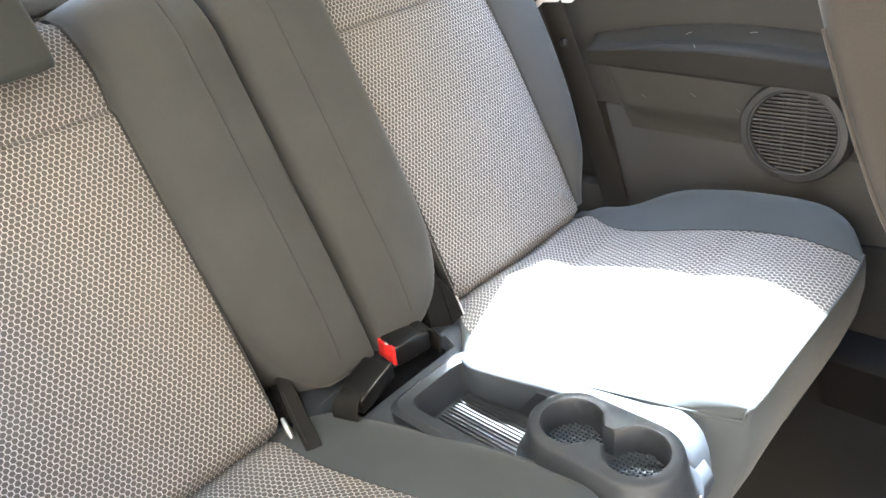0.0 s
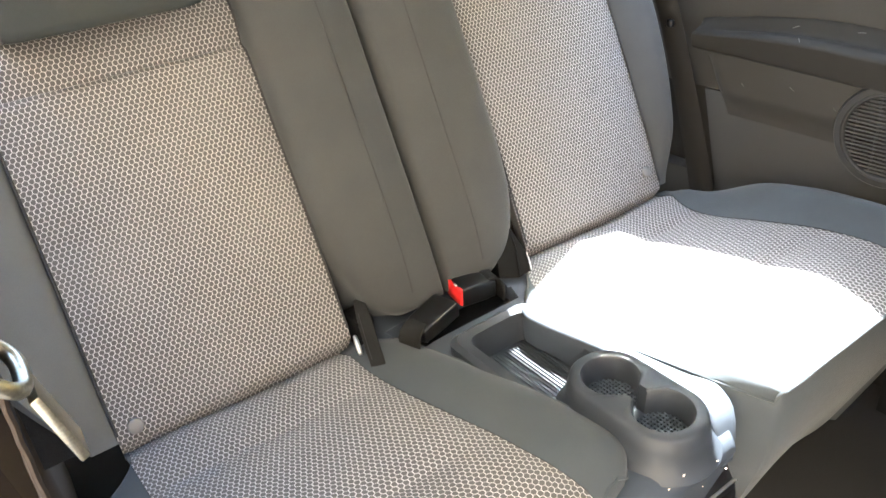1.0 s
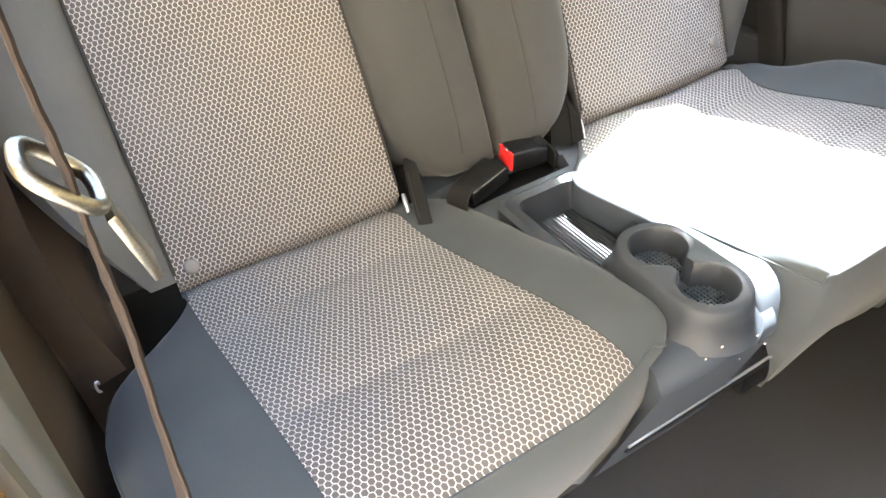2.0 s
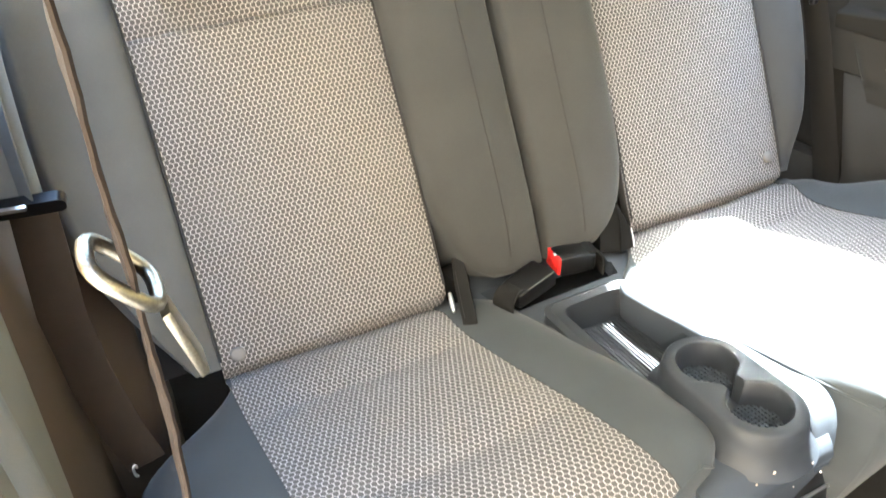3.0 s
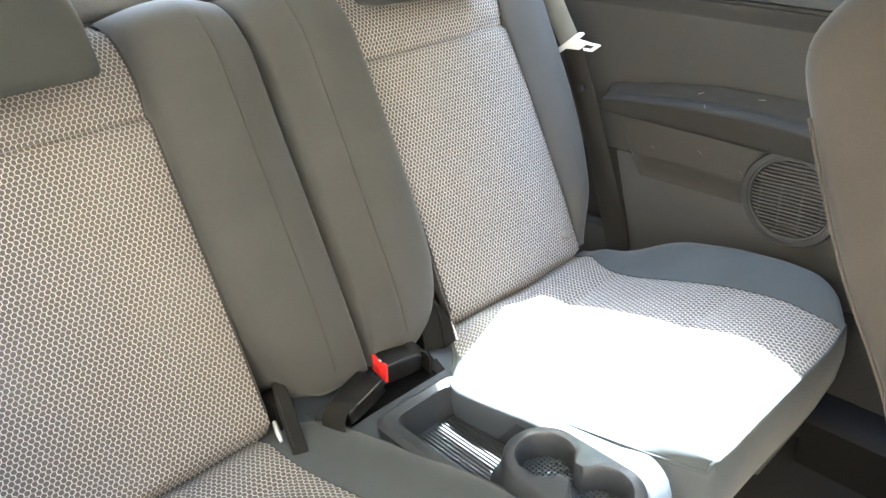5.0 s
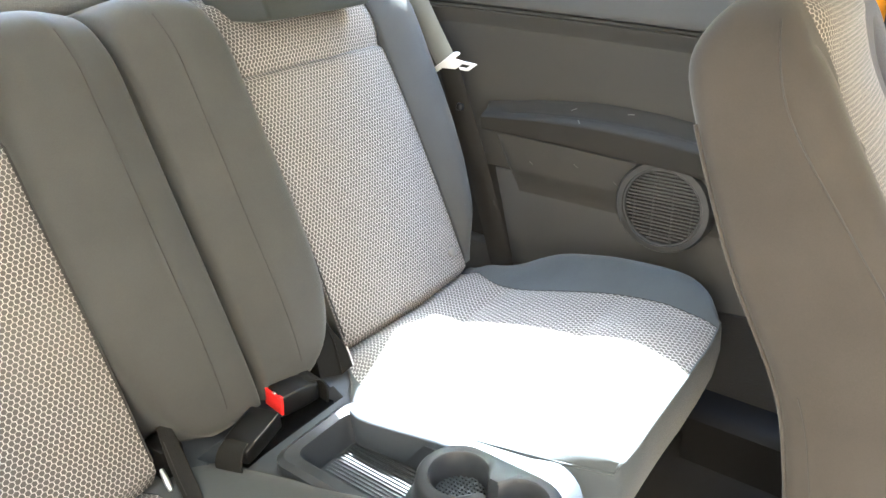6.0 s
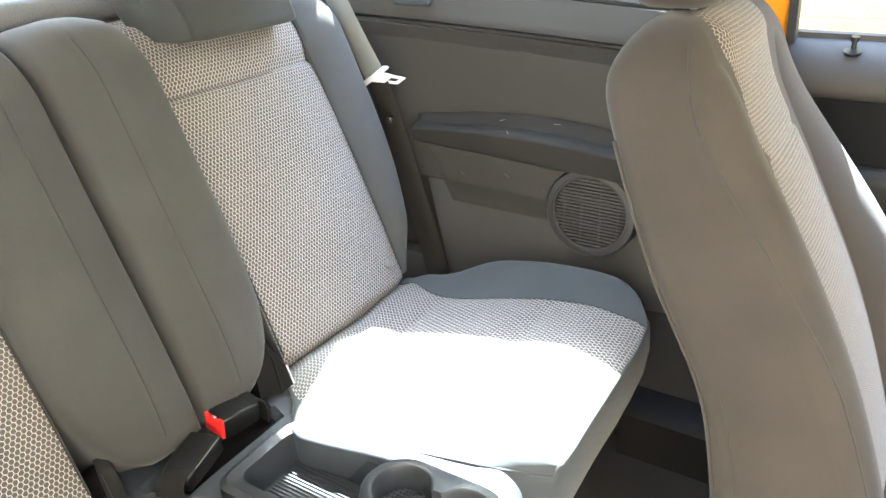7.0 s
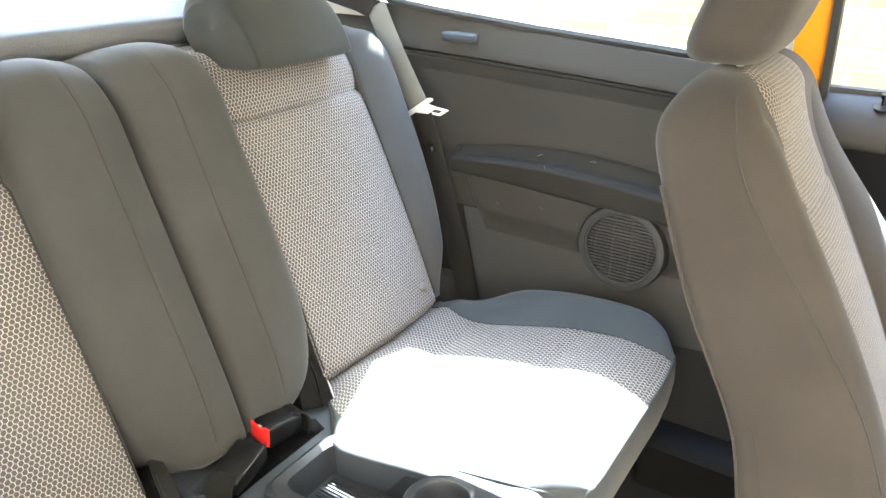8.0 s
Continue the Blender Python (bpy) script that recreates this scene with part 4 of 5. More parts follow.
    part("scuff_sill", solid(lambda u, v: Vector((m * (0.60 + 0.07 * v), -0.40 - 0.55 * u, 0.315 + 0.03 * v ** 0.5)), lambda u, v: Vector((m * (0.60 + 0.07 * v), -0.40 - 0.55 * u, FLOOR_Z)), 10, 6), M_SILL, p, "black plastic step trim")
    # dark plate standing in for the shade on the panel's lower end
    part("kick_carpet", y_z_plate([(-0.36, FLOOR_Z), (-0.34, 0.50), (-0.545, 0.52), (-0.55, FLOOR_Z)], m * (X - 0.006), m * (X + 0.002), 0.002), M_CARPET, p, "dark sheet for the shade low on the panel")
    return p


side_panel(1, "dark grey plastic rear side panel with armrest and round speaker")
side_panel(-1, "dark grey plastic rear side panel beside the door opening")


# ---- windows, pillars, roof, floor ----
WIN_TOP = 1.455
for m, name in ((1, "far"), (-1, "near")):
    cp = tagged(new("pillar_rear_" + name), "pale grey plastic rear pillar trim", "pillar trim", kind="structure")
    outline = [(0.275, 1.06), (0.262, 1.10), (0.268, 1.13), (0.268, 1.20), (0.270, 1.28), (0.278, 1.33), (0.290, 1.385), (0.316, WIN_TOP), (0.33, 1.49), (0.62, 1.48), (0.74, 1.20), (0.84, 1.06)]
    lean = lambda z: 0.668 - 0.42 * max(0.0, z - 1.06)
    loops = [[(m * (lean(z) + off), y, z) for y, z in outline] for off in (-0.035, 0.02)]
    part("pillar_cover", loft(loops), M_TRIM, cp)
    rail = tagged(new("roof_rail_" + name), "pale grey roof rail trim", "roof rail", kind="structure")
    part("rail", loft([[(m * (0.492 + 0.065 * dx), y, 1.430 + dz) for dx, dz in ((0, 0), (0.2, -0.012), (0.8, 0.01), (1, 0.06), (0, 0.065))] for y in (-1.5, -0.6, 0.0, 0.46)]), M_TRIM, rail)
    w = tagged(new("window_quarter_" + name), "clear rear side window with black rubber seal", "window", kind="structure")
    edge = [(-0.50, 1.030), (-0.36, 1.040), (-0.10, 1.058), (0.12, 1.078), (0.22, 1.090), (0.252, 1.108), (0.262, 1.14), (0.260, 1.20), (0.262, 1.28), (0.270, 1.33), (0.282, 1.385), (0.308, WIN_TOP), (-0.50, WIN_TOP + 0.005)]
    def on_win(y, z):
        return Vector((m * (0.680 - 0.42 * (z - 1.05)), y, z))
    part("seal", tube([on_win(y, z) + Vector((-m * 0.016, 0, 0.004)) for y, z in edge + edge[:1]], 0.009, 8), M_RUBBER, w, "black rubber seal")
    bm = bmesh.new()
    bm.faces.new([bm.verts.new(on_win(y, z) + Vector((m * 0.004, 0, 0))) for y, z in edge])
    pane = part("pane", bm, M_GLASS, w, "clear glass")
    pane.visible_shadow = False

# painted pillar between the side windows, and the door beyond it
bp = tagged(new("pillar_middle_far"), "orange painted metal door pillar", "pillar", kind="structure")
part("pillar_metal", loft([[(0.69 - 0.42 * (z - 1.05) + dx, y, z) for dx, y in ((-0.012, -0.518), (-0.012, -0.568), (0.035, -0.568), (0.035, -0.518))] for z in (0.98, 1.48)]), M_PAINT, bp)
part("seal", loft([[(0.665 - 0.42 * (z - 1.05) + dx, y, z) for dx, y in ((0.0, -0.566), (0.0, -0.578), (0.03, -0.578), (0.03, -0.566))] for z in (0.995, 1.48)]), M_RUBBER, bp, "black rubber seal")
part("seal", loft([[(0.668 - 0.42 * (z - 1.05) + dx, y, z) for dx, y in ((0.0, -0.505), (0.0, -0.520), (0.03, -0.520), (0.03, -0.505))] for z in (0.995, 1.48)]), M_TRIM, bp, "grey trim edge")
# hidden behind the headrest; added to keep sun off the front seat
part("pillar_cover", loft([[(0.655 - 0.42 * (z - 1.05) + dx, y, z) for dx, y in ((0.0, -0.432), (-0.012, -0.444), (-0.012, -0.492), (0.0, -0.504), (0.03, -0.504), (0.03, -0.432))] for z in (1.02, 1.48)]), M_TRIM, bp, "unseen pale grey pillar cover, added to block sun")
dr = tagged(new("door_far"), "black and grey front door panel below an open view", "car door", kind="structure")
part("door_panel", rbox(0.675, 0.73, -1.75, -0.545, 0.25, 0.930, 0.01), M_DARK, dr, "near-black plastic door panel")
part("door_sill", loft([[(x, y, z) for x, z in ((0.74, 1.003), (0.712, 1.001), (0.694, 0.993), (0.678, 0.976), (0.669, 0.956), (0.666, 0.940), (0.669, 0.928), (0.676, 0.923), (0.74, 0.923))] for y in (-1.75, -1.2, -0.545)]), M_PANEL, dr, "grey grained plastic window sill", 60)
part("sill_strip", loft([[(x, y, z) for x, z in ((0.712, 1.000), (0.712, 1.008), (0.724, 1.010), (0.724, 1.000))] for y in (-1.75, -0.545)]), M_RUBBER, dr, "black rubber window strip")
part("door_pull", rbox(0.645, 0.70, -1.50, -0.62, 0.77, 0.83, 0.02, 3), M_ARM, dr, "dark armrest")
pin = part("lock_pin", tube([(0.694, -0.655, 0.990), (0.692, -0.655, 1.008)], 0.0035, 10), M_BLACK, dr, "small black lock pin")
part("pin_cap", tube([(0.693, -0.655, 1.003), (0.692, -0.655, 1.009)], 0.0060, 12), M_BLACK, pin)
part("pin_base", tube([(0.690, -0.655, 0.9865), (0.6885, -0.655, 0.9905)], 0.0115, 16), M_BLACK, pin, "round black base")

structure("roof", rbox(-0.530, 0.530, -1.48, 0.70, ROOF_Z - 0.005, ROOF_Z + 0.045, 0.01), M_LINER, "pale grey cloth roof lining", "roof")
# plain unseen wall, its height set to cut light from the front
structure("wall_front", rbox(-0.70, 0.74, -1.90, -1.78, FLOOR_Z, 1.16, 0.02), M_ARM, "unseen dark front wall, added to cut light from ahead", "dashboard")
structure("floor", rbox(-0.70, 0.70, -2.0, 0.95, FLOOR_Z - 0.05, FLOOR_Z, 0), M_CARPET, "dark carpeted car floor", "floor")


# ---- parcel shelf and tailgate ----
def shelf_point(u, v):
    x = -0.498 + 1.058 * u
    y = 0.335 + 0.46 * v
    z = 1.060 + 0.008 * math.sin(math.pi * u) - 0.02 * (1 - sstep(0.0, 0.08, v)) + 0.020 * v + 0.030 * sstep(0.75, 1.0, v)
    return Vector((x, y, z + 0.003 * noise.noise(Vector((x * 9, y * 12, 0)))))


shelf = thing("parcel_shelf", "grey felt parcel shelf behind the rear seat backs", "parcel shelf")
part("shelf_board", solid(shelf_point, lambda u, v: shelf_point(u, v) - Vector((0, 0, 0.02)), 50, 24), M_FELT, shelf)
part("front_roll", tube([(-0.498 + 1.058 * k / 20, 0.345, 1.062 + 0.006 * math.sin(math.pi * k / 20)) for k in range(21)], 0.022, 12), M_FELT, shelf, "rolled grey felt edge")

part("shelf_support", rbox(-0.640, -0.505, 0.30, 0.80, 0.985, 1.074, 0.012, 3), M_TRIM, bpy.data.objects["pillar_rear_near"], "pale plastic ledge")

hatch = thing("tailgate", "orange tailgate with a sloping rear window", "tailgate")
GLASS = [(-0.57, 0.81, 1.117), (0.0, 0.83, 1.122), (0.57, 0.81, 1.117), (0.48, 0.60, 1.468), (-0.48, 0.60, 1.468)]
bm = bmesh.new()
bm.faces.new([bm.verts.new(p) for p in GLASS])
pane = part("rear_window", bm, M_GLASS, hatch, "clear heated rear window")
pane.visible_shadow = False
part("lower_trim", rbox(-0.60, 0.60, 0.78, 0.86, 0.95, 1.113, 0.02, 3), M_TRIM, hatch, "pale grey plastic trim")
for sx in (-1, 1):
    part("window_frame", tube([(sx * 0.615, 0.83, 1.09), (sx * 0.605, 0.81, 1.16), (sx * 0.55, 0.69, 1.34), (sx * 0.51, 0.60, 1.48)], 0.026, 10), M_PAINT, hatch, "orange painted frame")
part("tail_panel", rbox(-0.66, 0.66, 0.86, 0.93, 0.35, 1.10, 0.03, 3), M_PAINT, hatch, "orange painted panel")
wiper = part("wiper", tube([(-0.16, 0.835, 1.124), (0.02, 0.836, 1.130), (0.20, 0.834, 1.131)], 0.0025, 6), M_BLACK, hatch, "black rear wiper arm")


# ---- belts ----
def plate(origin, ax, ay, outline, thick):
    """A thin plate: outline in the two given directions from an origin."""
    ax, ay = Vector(ax).normalized(), Vector(ay).normalized()
    n = ax.cross(ay).normalized() * thick / 2
    bm = loft([[Vector(origin) + ax * p + ay * q + n * k for p, q in outline] for k in (-1, 1)])
    return bm


def tongue_blade(c0, across, blade, steel, g, label):
    bm = bmesh.new()
    shape = ([(-0.0175, 0.004), (0.0175, 0.004), (0.013, 0.030), (-0.013, 0.030)], [(-0.013, 0.0295), (-0.006, 0.0295), (-0.006, 0.0465), (-0.0125, 0.0465)], [(0.006, 0.0295), (0.013, 0.0295), (0.0125, 0.0465), (0.006, 0.0465)], [(-0.013, 0.046), (0.013, 0.046), (0.011, 0.054), (-0.011, 0.054)])
    for piece in shape:
        tmp = bpy.data.meshes.new("tmp")
        q = plate(c0, across, blade, piece, 0.0022)
        q.to_mesh(tmp)
        q.free()
        bm.from_mesh(tmp)
        bpy.data.meshes.remove(tmp)
    part("blade", bm, steel, g, label)


def far_belt():
    """A belt from the far pillar down to its tongue, and on to the fixing beside the cushion."""
    b = thing("rear_seat_belt", "grey rear seat belt with steel tongue, beside the speaker panel", "seat belt", "rear seat belts")
    a, t, f = Vector((0.602, 0.224, 1.086)), Vector((0.600, 0.1195, 0.902)), Vector((0.622, 0.008, 0.50))
    across = Vector((0, -0.82, 0.57))
    part("pillar_webbing", ribbon([(0.572, 0.52, 1.300), (0.586, 0.425, 1.205), (0.594, 0.338, 1.130), a + Vector((-0.003, 0.034, 0.014)), a + Vector((-0.001, 0.006, -0.004))], [(0, 0.7, -0.5), (0, 0.7, -0.5), (0, 0.75, -0.6), -across, -across], [0.13, 0.115, 0.090, 0.062, 0.049], 0.004), M_BELT, b, "dark webbing along the pillar")
    top = [a.lerp(t, k / 10) + Vector((0.004, 0.010, 0.006)) * math.sin(math.pi * k / 10) for k in range(11)]
    part("upper_webbing", ribbon(top, [across] * 11, 0.048, 0.0016), M_BELT_GREY, b, "grey woven webbing")
    low = [(t + Vector((0.004, 0, -0.004))).lerp(f, k / 8) + Vector((0.006 * math.sin(math.pi * k / 8), 0, 0)) for k in range(9)]
    part("lower_webbing", ribbon(low, [across * (1 - k / 8) + Vector((0.05, -0.9, -0.3)) * (k / 8) for k in range(9)], [0.046 + 0.001 * k for k in range(9)], 0.0016), M_BELT, b, "dark woven webbing")
    c0 = t + Vector((-0.004, 0, 0))
    blade = Vector((0.018, -0.052, -0.008))
    g = part("tongue", plate(c0, across, blade, rounded(-0.037, 0.037, -0.0065, 0.0065, 0.006, 3), 0.0035), M_ZINC, b, "bright steel tongue")
    tongue_blade(c0, across, blade, M_ZINC, g, "flat steel blade with a square slot")
    q = t.lerp(f, 0.20) + Vector((-0.004, -0.006, 0.0))
    part("stop_button", rbox(q.x - 0.006, q.x + 0.006, q.y - 0.007, q.y + 0.006, q.z - 0.007, q.z + 0.007, 0.004, 3), M_BLACK, b, "small black belt stop")
    return b


def near_belt():
    """The same belt on the near side: grey run above its black tongue, a brown dusty run below."""
    b = thing("rear_seat_belt", "dusty brown rear seat belt hanging beside the door opening", "seat belt", "rear seat belts")
    wide = Vector((0.95, -0.22, 0.0))
    top = [(-0.575, 0.300, 1.300), (-0.590, 0.180, 1.190), (-0.608, 0.080, 1.095), (-0.619, 0.034, 1.040), (-0.626, 0.024, 0.980), (-0.632, 0.020, 0.915), (-0.636, 0.016, 0.852)]
    part("upper_webbing", ribbon(top, wide, 0.048, 0.0016), M_BELT_GREY, b, "grey woven webbing")
    part("fold", ribbon([Vector(p) + Vector((0.006, -0.007, 0)) for p in top[2:]], Vector((0.6, -0.8, 0)), 0.026, 0.0016), M_BELT_GREY, b, "folded edge of the webbing")
    t = Vector((-0.628, 0.012, 0.842))
    low = [t, (-0.632, 0.004, 0.800), (-0.640, -0.010, 0.720), (-0.636, -0.028, 0.630), (-0.624, -0.048, 0.560), (-0.612, -0.062, 0.515)]
    part("lower_webbing", ribbon(low, wide, [0.048, 0.050, 0.052, 0.052, 0.050, 0.048], 0.0018), M_BELT_DUSTY, b, "brown dusty woven webbing")
    grip = part("tongue", plate(t + Vector((0, -0.004, 0.003)), wide, (0.05, -0.5, 0.8), rounded(-0.036, 0.036, -0.011, 0.011, 0.009, 4), 0.012), M_BLACK, b, "black plastic tongue grip", 50)
    # glint on the grip, built as a bright steel strip
    part("slot_edge", plate(t + Vector((-0.014, -0.012, 0.006)), wide, (0.05, -0.5, 0.8), rounded(-0.016, 0.012, -0.003, 0.003, 0.002, 2), 0.004), M_STEEL, grip, "bright steel edge for the glint")
    return b


far_belt()
near_belt()

# front belt on the near door pillar
fb = thing("front_seat_belt", "aged brown front seat belt hanging edge-on from a cream guide", "seat belt")
BY = -0.46
path = [(-0.5235, BY + 0.030, 1.190), (-0.5245, BY + 0.024, 1.160), (-0.526, BY + 0.006, 1.129), (-0.529, BY, 1.076), (-0.532, BY, 1.016), (-0.535, BY, 0.962), (-0.540, BY, 0.898), (-0.554, BY, 0.764), (-0.575, BY, 0.62), (-0.60, BY, 0.46)]
fine = []
for k in range(len(path) - 1):
    p, q = Vector(path[k]), Vector(path[k + 1])
    fine += [p.lerp(q, i / 6) + Vector((0.0003 * math.sin(3.1 * (k * 6 + i)), 0, 0)) for i in range(6)]
part("webbing", ribbon(fine, [(-0.055 + 0.03 * math.sin(0.7 * k), 1.0, 0.0) for k in range(len(fine))], 0.046, 0.0032), M_BELT_BROWN, fb, "aged brown webbing seen on edge")


def capsule(cx, cy, z0, z1, rx, ry):
    loops = []
    for k in range(41):
        t = -math.cos(math.pi * k / 40)
        z = (z0 + z1) / 2 + (z1 - z0) / 2 * t
        e = min(1.0, (1 - abs(t)) * (z1 - z0) / 2 / rx)
        r = math.sqrt(max(0.0004, 1 - (1 - e) ** 2))
        loops.append([(cx + rx * r * math.cos(2*math.pi*i/20), cy + ry * r * math.sin(2*math.pi*i/20), z) for i in range(20)])
    return loft(loops)


ring = part("guide_loop", capsule(-0.5345, -0.462, 1.140, 1.30, 0.0115, 0.020), M_CREAM, fb, "cream plastic pillar guide", 60)
part("guide_lip", capsule(-0.5160, -0.448, 1.163, 1.30, 0.0085, 0.020), M_CREAM, ring, "", 60)
part("guide_slot", rbox(-0.5265, -0.5185, -0.472, -0.44, 1.172, 1.212, 0.003), M_BELT_BROWN, ring, "dark belt slot")
part("guide_arm", rbox(-0.66, -0.53, -0.49, -0.43, 1.24, 1.29, 0.015, 3), M_CREAM, ring)
loop = []
for k in range(33):
    th = 2 * math.pi * k / 32
    cs, sn = math.cos(th), math.sin(th)
    ax = Vector((0.012, 0, -0.015)) * math.copysign(abs(cs) ** 0.6, cs)
    loop.append(Vector((-0.536, BY, 0.996)) + ax + Vector((0, 0.021 * math.copysign(abs(sn) ** 0.6, sn), 0)))
ton = part("tongue", tube(loop, 0.0040, 10), M_TARNISH, fb, "bright steel belt tongue", 60)
part("blade", prism([(-0.526, 0.972), (-0.521, 0.974), (-0.512, 0.931), (-0.517, 0.929)], "y", BY - 0.012, BY + 0.012, 0.001), M_TARNISH, ton, "flat steel blade")

# near door pillar and sill, in body colour
pn = tagged(new("pillar_middle_near"), "orange painted door pillar with pale edge trim", "pillar", kind="structure")
part("pillar_metal", loft([[(-(0.665 - 0.42 * max(0.0, z - 1.05)) + dx, y, z) for dx, y in ((0.0, -0.375), (0.0, -0.445), (-0.05, -0.445), (-0.05, -0.375))] for z in (0.20, 1.05, 1.48)]), M_PAINT, pn)
part("edge_trim", tube([(-0.655, -0.345, 0.22), (-0.655, -0.345, 0.60), (-0.655, -0.335, 0.90), (-0.650, -0.33, 1.05)], 0.016, 10), M_STRIP, pn, "grey rubber edge trim")


# ---- far front seat ----
SEAT_REAR = [(0.50, -0.632), (0.60, -0.616), (0.695, -0.592), (0.826, -0.527), (0.96, -0.476), (1.03, -0.458), (1.08, -0.464)]
SEAT_FRONT = [(0.50, -0.800), (0.60, -0.770), (0.745, -0.712), (0.896, -0.632), (0.991, -0.577), (1.063, -0.551), (1.09, -0.540)]


def front_seat():
    st = thing("front_seat_unit", "brown-grey cloth front seat with honeycomb centre and headrest", "car seat")
    X0, X1, XC = 0.205, 0.605, 0.400
    loops = []
    for k in range(41):
        t = k / 40
        z = 0.50 + 0.585 * (1 - (1 - t) ** 1.6)
        r, f = curve_at(SEAT_REAR, z), curve_at(SEAT_FRONT, z) - 0.014
        e = max(0.0, (z - 1.005) / 0.0805)
        arc = 1 - math.sqrt(max(0.0, 1 - e * e))
        sh, shy = 0.085 * arc, 0.030 * arc
        loops.append([(x, y, z) for x, y in rounded(X0 + sh, X1 - sh, f + shy, r - shy, 0.024 - 0.008 * arc, 6)])
    shells = [BVHTree.FromBMesh(loft(loops))]
    part("backrest", loft(loops), M_SEAT, st, "plain grey cloth backrest", 60)
    for side in (0, 1):
        loops = []
        for k in range(41):
            z = 0.50 + 0.565 * k / 40
            f = curve_at(SEAT_FRONT, z)
            e = max(0.0, (z - 0.985) / 0.081)
            arc = 1 - math.sqrt(max(0.0, 1 - e * e))
            w = (0.035 if side == 0 else 0.068) * (1 - 0.55 * arc)
            swell = ((0.026 if side == 0 else 0.062 - 0.042 * sstep(0.74, 1.00, z)) + 0.004 * math.sin(math.pi * (z - 0.5) / 0.57)) * (1 - 0.9 * arc)
            off = w + 0.085 * (1 - math.sqrt(max(0.0, 1 - max(0.0, (z - 1.005) / 0.0805) ** 2)))
            xc = X0 + off if side == 0 else X1 - off
            loops.append([(xc + w * math.copysign(abs(math.cos(a)) ** 0.8, math.cos(a)), f + 0.014 - (swell + 0.014) * max(-0.6, math.sin(a)) + 0.02 * arc, z) for a in [2 * math.pi * i / 24 for i in range(24)]])
        if side == 0:
            shells.append(BVHTree.FromBMesh(loft(loops)))
        part("side_bolster", loft(loops), M_SEAT, st, "plain grey cloth bolster", 60)

    def ins(u, v, l0, l1):
        l = l0 + (l1 - l0) * v
        bend = 0.545
        x = 0.256 + 0.246 * u
        sink = 0.022 * abs(2 * u - 1) ** 7
        if l < bend:
            z = 0.50 + l
            return Vector((x, curve_at(SEAT_FRONT, z) - 0.013 - 0.006 * math.sin(math.pi * u) + sink + 0.0020 * math.exp(-((l - 0.440 - 0.012 * (2 * u - 1) ** 2) / 0.006) ** 2), z))
        a = min(1.5, (l - bend) / 0.042)
        x = 0.385 + (x - 0.385) * (1 - 0.16 * math.sin(a))
        z0 = 0.50 + bend
        return Vector((x, curve_at(SEAT_FRONT, z0) - 0.013 - 0.006 * math.sin(math.pi * u) * math.cos(a) + sink * math.cos(a) + 0.050 * (1 - math.cos(a)), z0 + 0.046 * math.sin(a) - sink * math.sin(a)))
    part("seat_insert", solid(lambda u, v: ins(u, v, 0.02, 0.605), lambda u, v: ins(0.06 + 0.88 * u, v, 0.02, 0.605) + Vector((0, 0.03, -0.012 * v)), 24, 150, lambda u, v: (-u * 0.34, 0.76 * v), 1), M_NET_SHADED, st, "grey honeycomb woven cloth", 60, M_SEAT)
    line = []
    for k in range(57):
        z = 0.52 + 0.55 * k / 56
        start = Vector((X0 - 0.15, curve_at(SEAT_FRONT, z) - 0.017 + 0.030 * sstep(0.72, 1.0, z), z))
        found = [h[0] for h in (shell.ray_cast(start, Vector((1, 0, 0))) for shell in shells) if h[0]]
        if found:
            line.append(min(found, key=lambda h: h.x) + Vector((-0.0003, 0, 0)))
    part("stitching", seam(line, 0.0010), M_THREAD, st)
    part("stitching", seam([(X0 - 0.0003, curve_at(SEAT_REAR, z) - 0.03 - 0.02 * (0.72 - z), z) for z in [0.50 + 0.20 * k / 20 for k in range(21)]]), M_THREAD, st)
    part("piping", tube([(X0 + 0.004 + 0.085 * (1 - math.sqrt(max(0.0, 1 - max(0.0, (z - 1.005) / 0.0805) ** 2))), curve_at(SEAT_REAR, z) - 0.006, z) for z in [0.50 + 0.47 * k / 40 for k in range(41)]], 0.0022, 6), M_SEAT, st, "raised seam along the back edge")
    loops = []
    for k in range(21):
        ph = -math.pi / 2 + math.pi * k / 20
        vz = math.copysign(abs(math.sin(ph)) ** 0.40, math.sin(ph))
        ring = max(0.05, abs(math.cos(ph)) ** 0.40)
        z = 1.172 + 0.086 * vz
        yc = -0.494 - 0.34 * (z - 1.085)
        w = curve_at([(1.08, 0.120), (1.15, 0.130), (1.22, 0.124), (1.26, 0.105)], z)
        loops.append([(XC + w * ring * math.copysign(abs(math.cos(a)) ** 0.45, math.cos(a)), yc + 0.052 * ring * math.copysign(abs(math.sin(a)) ** 0.5, math.sin(a)), z) for a in [2 * math.pi * (i + 0.5) / 36 for i in range(36)]])
    head = part("headrest", loft(loops), M_SEAT, st, "plain grey cloth headrest", 60)
    for off in (-0.06, 0.06):
        part("headrest_post", tube([(XC + off, -0.52, 1.05), (XC + off, -0.51, 1.12)], 0.006, 8), M_STEEL, head, "steel post")
    part("seat_cushion", rbox(0.20, 0.605, -1.28, -0.70, 0.36, 0.55, 0.05, 4), M_SEAT, st, "plain grey cloth cushion")
    part("seat_rail", rbox(0.24, 0.60, -1.2, -0.66, FLOOR_Z, 0.37, 0.01), M_BLACK, st, "black metal seat frame")
    part("recliner_cover", rbox(0.19, 0.21, -0.72, -0.60, 0.40, 0.52, 0.008), M_BLACK, st, "black plastic hinge cover")
    return st


front_seat()

